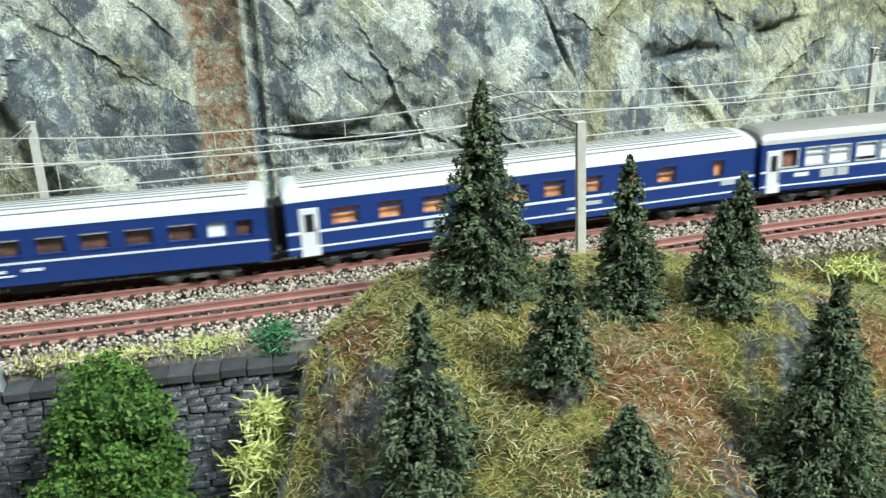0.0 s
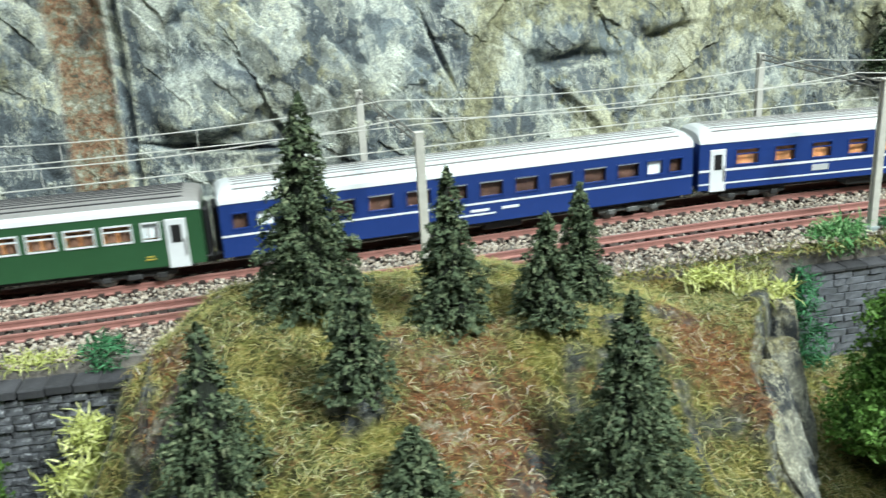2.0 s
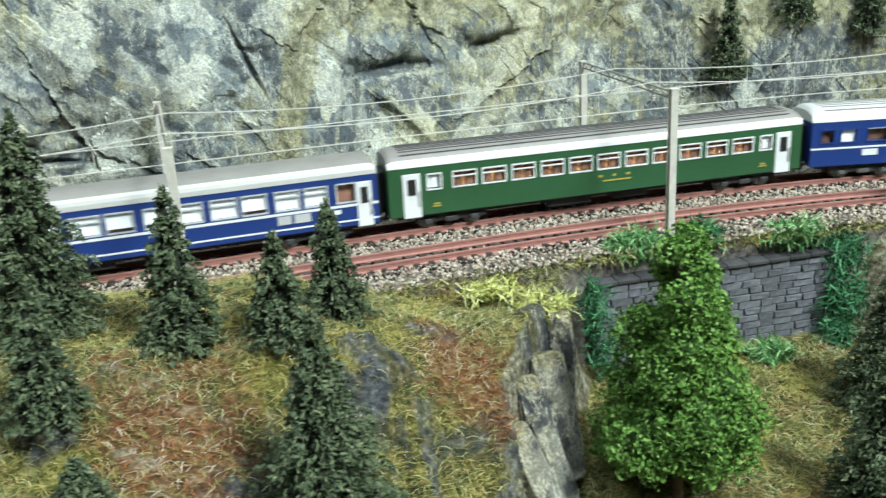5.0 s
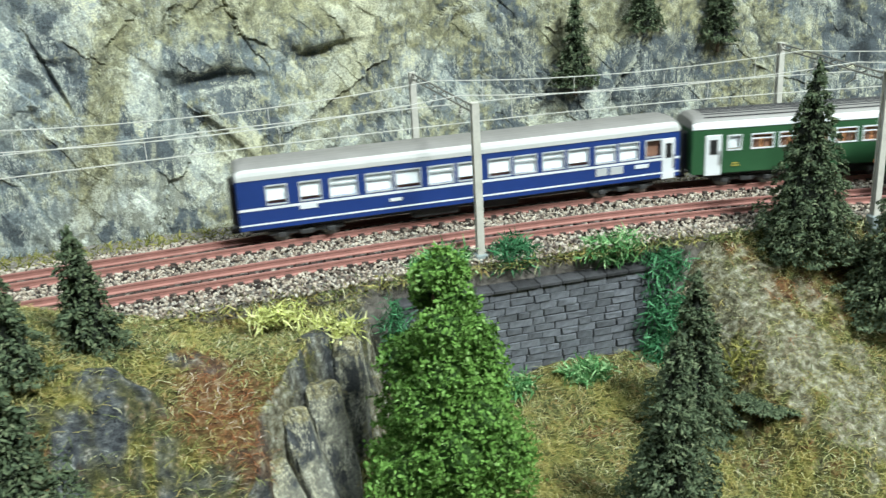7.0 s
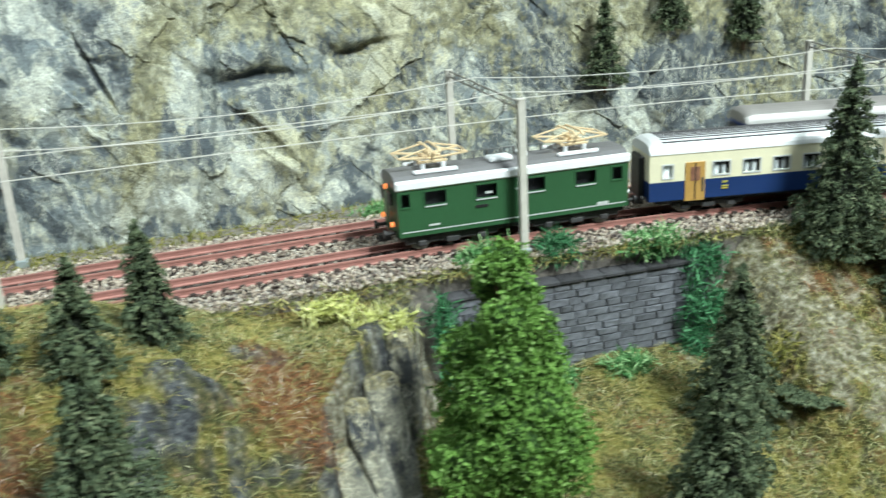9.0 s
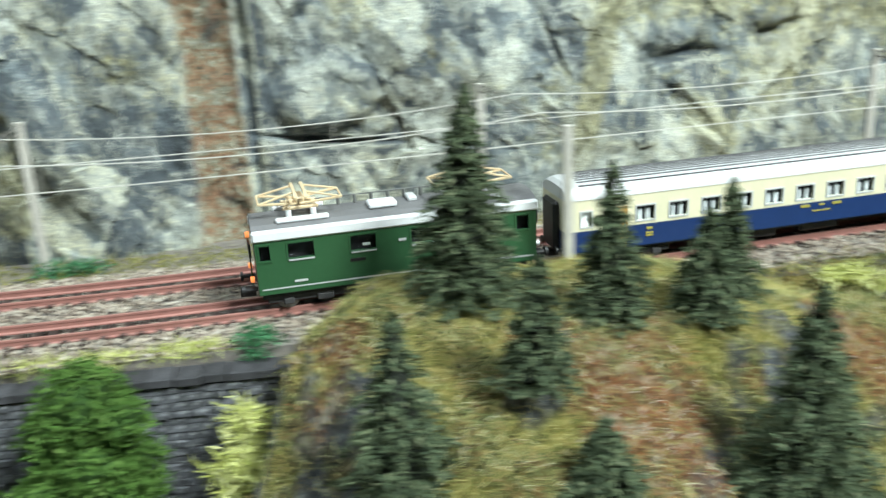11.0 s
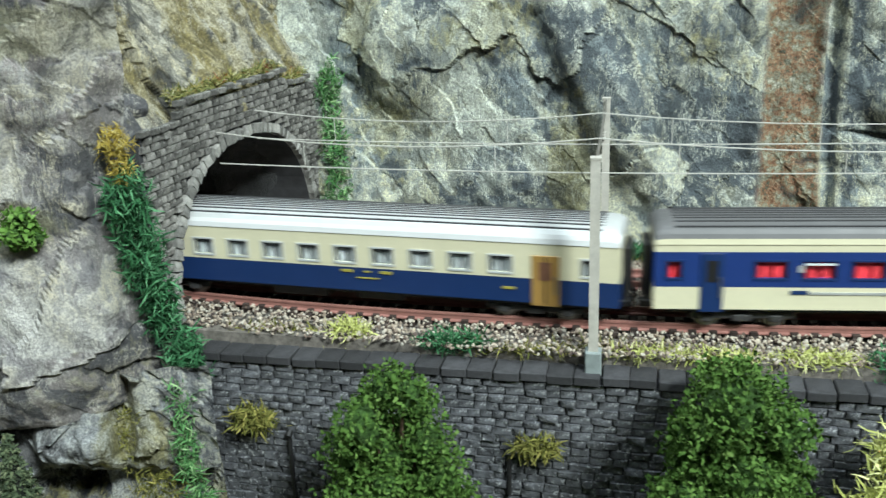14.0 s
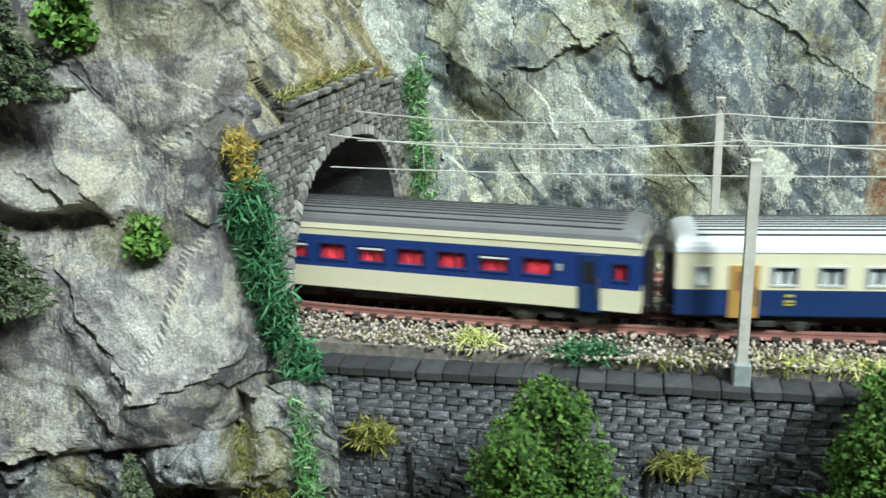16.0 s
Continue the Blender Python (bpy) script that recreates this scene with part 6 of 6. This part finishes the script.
leafy("broadleaf_tree", "round bright green tree against the long retaining wall", -0.0405, 0.1900, -0.0800, lobed(0.0890, 0.0235, 28, 8, 0.36), M_LEAFDEEP, leaf=0.00062, seed=8, count=44000, group="broadleaf trees")
leafy("shrub", "small green shrub growing from the rock face", -0.1950, 0.1935, 0.0310, lobed(0.0080, 0.0062, 6, 12, 0.3), M_LEAF, leaf=0.0008, count=520, seed=12, trunk=False, category="shrub")
leafy("shrub", "bright green shrub on top of the outcrop", -0.2080, 0.1970, 0.0740, lobed(0.0120, 0.0075, 6, 13, 0.3), M_LEAF, leaf=0.0010, count=700, seed=13, trunk=False, category="shrub")


def tuft(name, label, mat, boxes, count, length, seed, category="bush"):
    """A mat of curly fibres filling some ellipsoids: x, y, z, and half sizes; each ellipsoid is one clump."""
    q = np.random.default_rng(seed)
    vol = np.array([max(b[3] * b[4] + b[3] * b[5], 1e-9) for b in boxes])
    t = thing(name, label, category, pose(*boxes[-1][:3])) if len(boxes) > 1 else None
    for b, n in zip(boxes, (count * vol / vol.sum()).astype(int) + 1):
        d = q.normal(size=(n, 3))
        d /= np.linalg.norm(d, axis=1, keepdims=True)
        lump = 1 + 0.35 * np.sin(d[:, 0] * 5 + seed) * np.sin(d[:, 2] * 6 + seed * 2)
        at = np.array(b[:3]) + d * (q.uniform(0.45, 1.0, n) * lump)[:, None] * np.array(b[3:6])
        if t:
            at = at - np.array(boxes[-1][:3])
        V, F = strew(*BLADE, at, spin(n, q), q.uniform(0.6, 1.3, n)[:, None] * length * np.array([1.0, 1, 1]))
        if t:
            link("clump", V, F, mat, t)
        else:
            t = tagged(link(name, V, F, mat, label=label), category=category)
    return t


tuft("ivy", "dark green ivy hanging beside the tunnel mouth", M_IVY, [(-0.1770, 0.2085, 0.038, 0.0055, 0.005, 0.008), (-0.1760, 0.2100, 0.024, 0.0052, 0.0055, 0.010), (-0.1740, 0.2125, 0.010, 0.0046, 0.0045, 0.009), (-0.1700, 0.2125, -0.003, 0.0052, 0.005, 0.007)], 2900, 0.0030, 1)
tuft("ivy", "green ivy trailing down the end of the wall", M_IVYL, [(-0.1690, 0.2055, -0.012, 0.0040, 0.004, 0.007), (-0.1680, 0.2035, -0.025, 0.0036, 0.004, 0.009), (-0.1665, 0.2030, -0.042, 0.0036, 0.004, 0.012), (-0.1655, 0.2030, -0.061, 0.004, 0.004, 0.012)], 1700, 0.0026, 2)
tuft("ivy", "light green ivy climbing between portal and cliff", M_IVYL, [(-0.1600, 0.3165, 0.048, 0.0045, 0.004, 0.010), (-0.1585, 0.3140, 0.030, 0.0045, 0.004, 0.012), (-0.1575, 0.3120, 0.012, 0.005, 0.004, 0.013)], 1500, 0.0028, 3)
tuft("moss_patch", "mustard yellow moss above the ivy", M_MUSTARD, [(-0.1785, 0.2090, 0.0520, 0.004, 0.003, 0.005), (-0.1775, 0.2095, 0.0455, 0.0028, 0.003, 0.004)], 800, 0.0018, 4, "moss")
tuft("moss_patch", "straw yellow moss on the lower rock", M_OLIVE, [(-0.1810, 0.2020, -0.020, 0.005, 0.005, 0.009), (-0.1770, 0.2030, -0.036, 0.008, 0.005, 0.008)], 900, 0.0019, 5, "moss")
tuft("grass_tuft", "straw and rust grass fringe on top of the portal", M_STRAW, [(portal_x(y) - 0.002, y, portal_top(y) + 0.0018, 0.0022, 0.0052, 0.0016) for y in (0.240, 0.249, 0.258, 0.267, 0.276, 0.285, 0.294, 0.303, 0.311)], 1500, 0.0022, 31, "grass tuft")
tuft("grass_tuft", "rust brown grass on top of the portal", M_RUST, [(portal_x(y) - 0.003, y, portal_top(y) + 0.0014, 0.0024, 0.0042, 0.0014) for y in (0.262, 0.290, 0.306)], 420, 0.0022, 32, "grass tuft")
tuft("grass_tuft", "straw yellow tuft growing from the wall", M_OLIVE, [(-0.1540, 0.2130, -0.0200, 0.0058, 0.0026, 0.0030)], 520, 0.0030, 6, "grass tuft")
tuft("grass_tuft", "straw brown tuft growing from the wall", M_OLIVE, [(-0.0820, 0.2095, -0.0215, 0.0058, 0.0020, 0.0022)], 380, 0.0026, 7, "grass tuft")
tuft("grass_tuft", "lime yellow grass tuft on the ballast shoulder", M_LIME, [(-0.1300, 0.2225, 0.0012, 0.0070, 0.0030, 0.0022)], 380, 0.0026, 8, "grass tuft")
tuft("bush", "low deep green bush on the ballast shoulder", M_IVY, [(-0.1030, 0.2190, 0.0010, 0.0095, 0.0028, 0.0022)], 520, 0.0026, 9)
tuft("grass_tuft", "lime yellow grass strip behind the wall coping", M_LIME, [(-0.0560, 0.2175, 0.0002, 0.012, 0.0022, 0.0014), (-0.0400, 0.2165, 0.0004, 0.012, 0.0024, 0.0016), (-0.0200, 0.2165, 0.0006, 0.012, 0.0028, 0.0020)], 1700, 0.0021, 10, "grass tuft")
tuft("grass_tuft", "olive grass strip behind the wall coping", M_OLIVE, [(-0.0850, 0.2175, 0.0000, 0.016, 0.0020, 0.0010), (-0.0560, 0.2200, 0.0000, 0.030, 0.0022, 0.0010), (-0.1500, 0.2240, 0.0002, 0.015, 0.0020, 0.0010)], 900, 0.0022, 11, "grass tuft")
tuft("bush", "round deep green bush at the wall end", M_IVY, [(-0.0035, 0.2150, 0.0010, 0.0055, 0.0045, 0.0048)], 420, 0.0026, 12)
tuft("bush", "grey-green bush beside the mast", M_IVYL, [(0.2100, 0.2330, 0.0010, 0.0100, 0.0055, 0.0050)], 1000, 0.0030, 13)
tuft("bush", "deep green bush beside the mast", M_IVY, [(0.2330, 0.2335, 0.0012, 0.0075, 0.0055, 0.0050)], 800, 0.0030, 14)
tuft("bush", "bright green bush on top of the stone wall", M_IVYL, [(0.2640, 0.2310, -0.0010, 0.0135, 0.0055, 0.0046)], 1100, 0.0030, 15)
tuft("ivy", "green ivy hanging over the end of the stone wall", M_IVY, [(0.2800, 0.2270, -0.008, 0.0085, 0.006, 0.007), (0.2790, 0.2240, -0.022, 0.0085, 0.006, 0.009), (0.2760, 0.2220, -0.034, 0.007, 0.006, 0.007)], 1900, 0.0030, 16)
tuft("bush", "pale green bush at the foot of the stone wall", M_IVYL, [(0.2270, 0.2190, -0.0360, 0.0065, 0.0040, 0.0034)], 480, 0.0030, 17)
tuft("bush", "green bush at the foot of the stone wall", M_IVYL, [(0.2500, 0.2190, -0.0355, 0.0085, 0.0045, 0.0042)], 760, 0.0030, 18)
tuft("ivy", "dark ivy in the gap between knoll and wall", M_IVY, [(0.1930, 0.2230, -0.0130, 0.0055, 0.005, 0.010), (0.1960, 0.2210, -0.0290, 0.006, 0.005, 0.010)], 800, 0.0028, 19)
tuft("bush", "lime yellow creeper at the edge of the knoll", M_LIME, [(0.1590, 0.2185, -0.0008, 0.0085, 0.0040, 0.0016), (0.1720, 0.2110, -0.0045, 0.0090, 0.0060, 0.0030)], 900, 0.0030, 20)
tuft("bush", "low green bush at the cliff foot", M_IVYL, [(0.1930, 0.2975, 0.0020, 0.0110, 0.0030, 0.0028)], 420, 0.0026, 21)
tuft("bush", "low green bush at the cliff foot", M_IVYL, [(0.2330, 0.3020, 0.0030, 0.0060, 0.0030, 0.0034)], 300, 0.0026, 22)
tuft("bush", "low green bush at the cliff foot", M_IVY, [(-0.0600, 0.2860, 0.0020, 0.0120, 0.0030, 0.0030)], 460, 0.0026, 23)
tuft("shrub", "pale yellow-green wiry shrub beside the wall end", M_LIME, [(-0.0070, 0.1990, -0.0125, 0.0062, 0.0045, 0.0055), (-0.0085, 0.1930, -0.0220, 0.0085, 0.0060, 0.0075), (-0.0100, 0.1880, -0.0340, 0.0095, 0.0060, 0.0085)], 2100, 0.0034, 25, "shrub")
tuft("bush", "straw yellow bush on the eastern slope", M_OLIVE, [(0.2890, 0.1960, -0.030, 0.0075, 0.006, 0.0075)], 700, 0.0026, 24)

# grass along the cliff foot, the track shoulder and over the hillside
q = np.random.default_rng(78)
n = 5200
gx = q.uniform(0.125, 0.43, n)
gy = y_front(gx) - q.uniform(0.0135, 0.0200, n)
V, F = strew(*BLADE, np.stack([gx, gy, q.uniform(-0.0020, 0.0004, n)], 1), spin(n, q), q.uniform(0.6, 1.3, n)[:, None] * 0.0022 * np.array([1.0, 1, 1]))
link("shoulder_grass", V, F, M_STRAW, label="straw and olive static grass on the track shoulder", kind="stuff")["category"] = "grass"
q = np.random.default_rng(77)
n = 9500
gx = q.uniform(-0.165, 0.42, n)
gy = y_back(gx) + 0.0175 + q.uniform(0, 1, n) * (np.interp(gx, CLIFF_X, CLIFF_OFF) - 0.0175)
V, F = strew(*BLADE, np.stack([gx, gy, q.uniform(-0.0005, 0.0008, n)], 1), spin(n, q), q.uniform(0.6, 1.3, n)[:, None] * 0.0024 * np.array([1.1, 1, 1]))
link("verge_grass", V, F, M_OLIVE, label="olive static grass along the cliff foot", kind="stuff")["category"] = "grass"

n = 190000
ix, iy = q.integers(290, 620, n), q.integers(40, 189, n)
ok = q.random(n) > np.maximum(bare, chalk)[ix, iy] * 0.85
ix, iy = ix[ok], iy[ok]
n = len(ix)
at = np.stack([HX[ix, iy] + q.uniform(-.0006, .0006, n), HY[ix, iy], HZ[ix, iy] + 0.0001], 1)
tilt, yaw = q.uniform(0.75, 1.50, n), q.uniform(0, 2 * math.pi, n)
ct, st, cy, sy2 = np.cos(tilt), np.sin(tilt), np.cos(yaw), np.sin(yaw)
zero = np.zeros(n)
rot = np.stack([np.stack([cy, -sy2 * ct, -sy2 * st], -1), np.stack([sy2, cy * ct, cy * st], -1), np.stack([zero, -st, ct], -1)], 1)
V, F = strew(*BLADE, at, rot, q.uniform(0.5, 1.3, n)[:, None] * 0.0025 * np.array([0.50, 1, 1]))
red = np.repeat(rust[ix, iy] > q.random(n), 2)
link("hill_grass", V, F[~red], M_STRAW, label="straw and olive static grass fibres on the hillside", kind="stuff")["category"] = "grass"
link("rust_grass", V, F[red], M_RUST, label="rust brown static grass fibres on the hillside", kind="stuff")["category"] = "grass"

# drain slots in the long wall
for dx, low in ((0.0225, -0.075), (0.0790, -0.036), (0.0500, -0.034)):
    d = thing("drain_pipe", "thin black drain pipe down the stone wall", "drain pipe", group="drain pipes on the wall")
    m = ML @ pose(dx, -0.0010, 0)
    p = part("pipe", rod((0, 0, -0.0245), (0, 0, low), 0.0006, 8), M_BLACK, d)
    p.matrix_basis = m
    p = part("spout", rod((0, 0.001, -0.0240), (0, -0.0008, -0.0250), 0.0009, 8), M_BLACK, d)
    p.matrix_basis = m

motions()
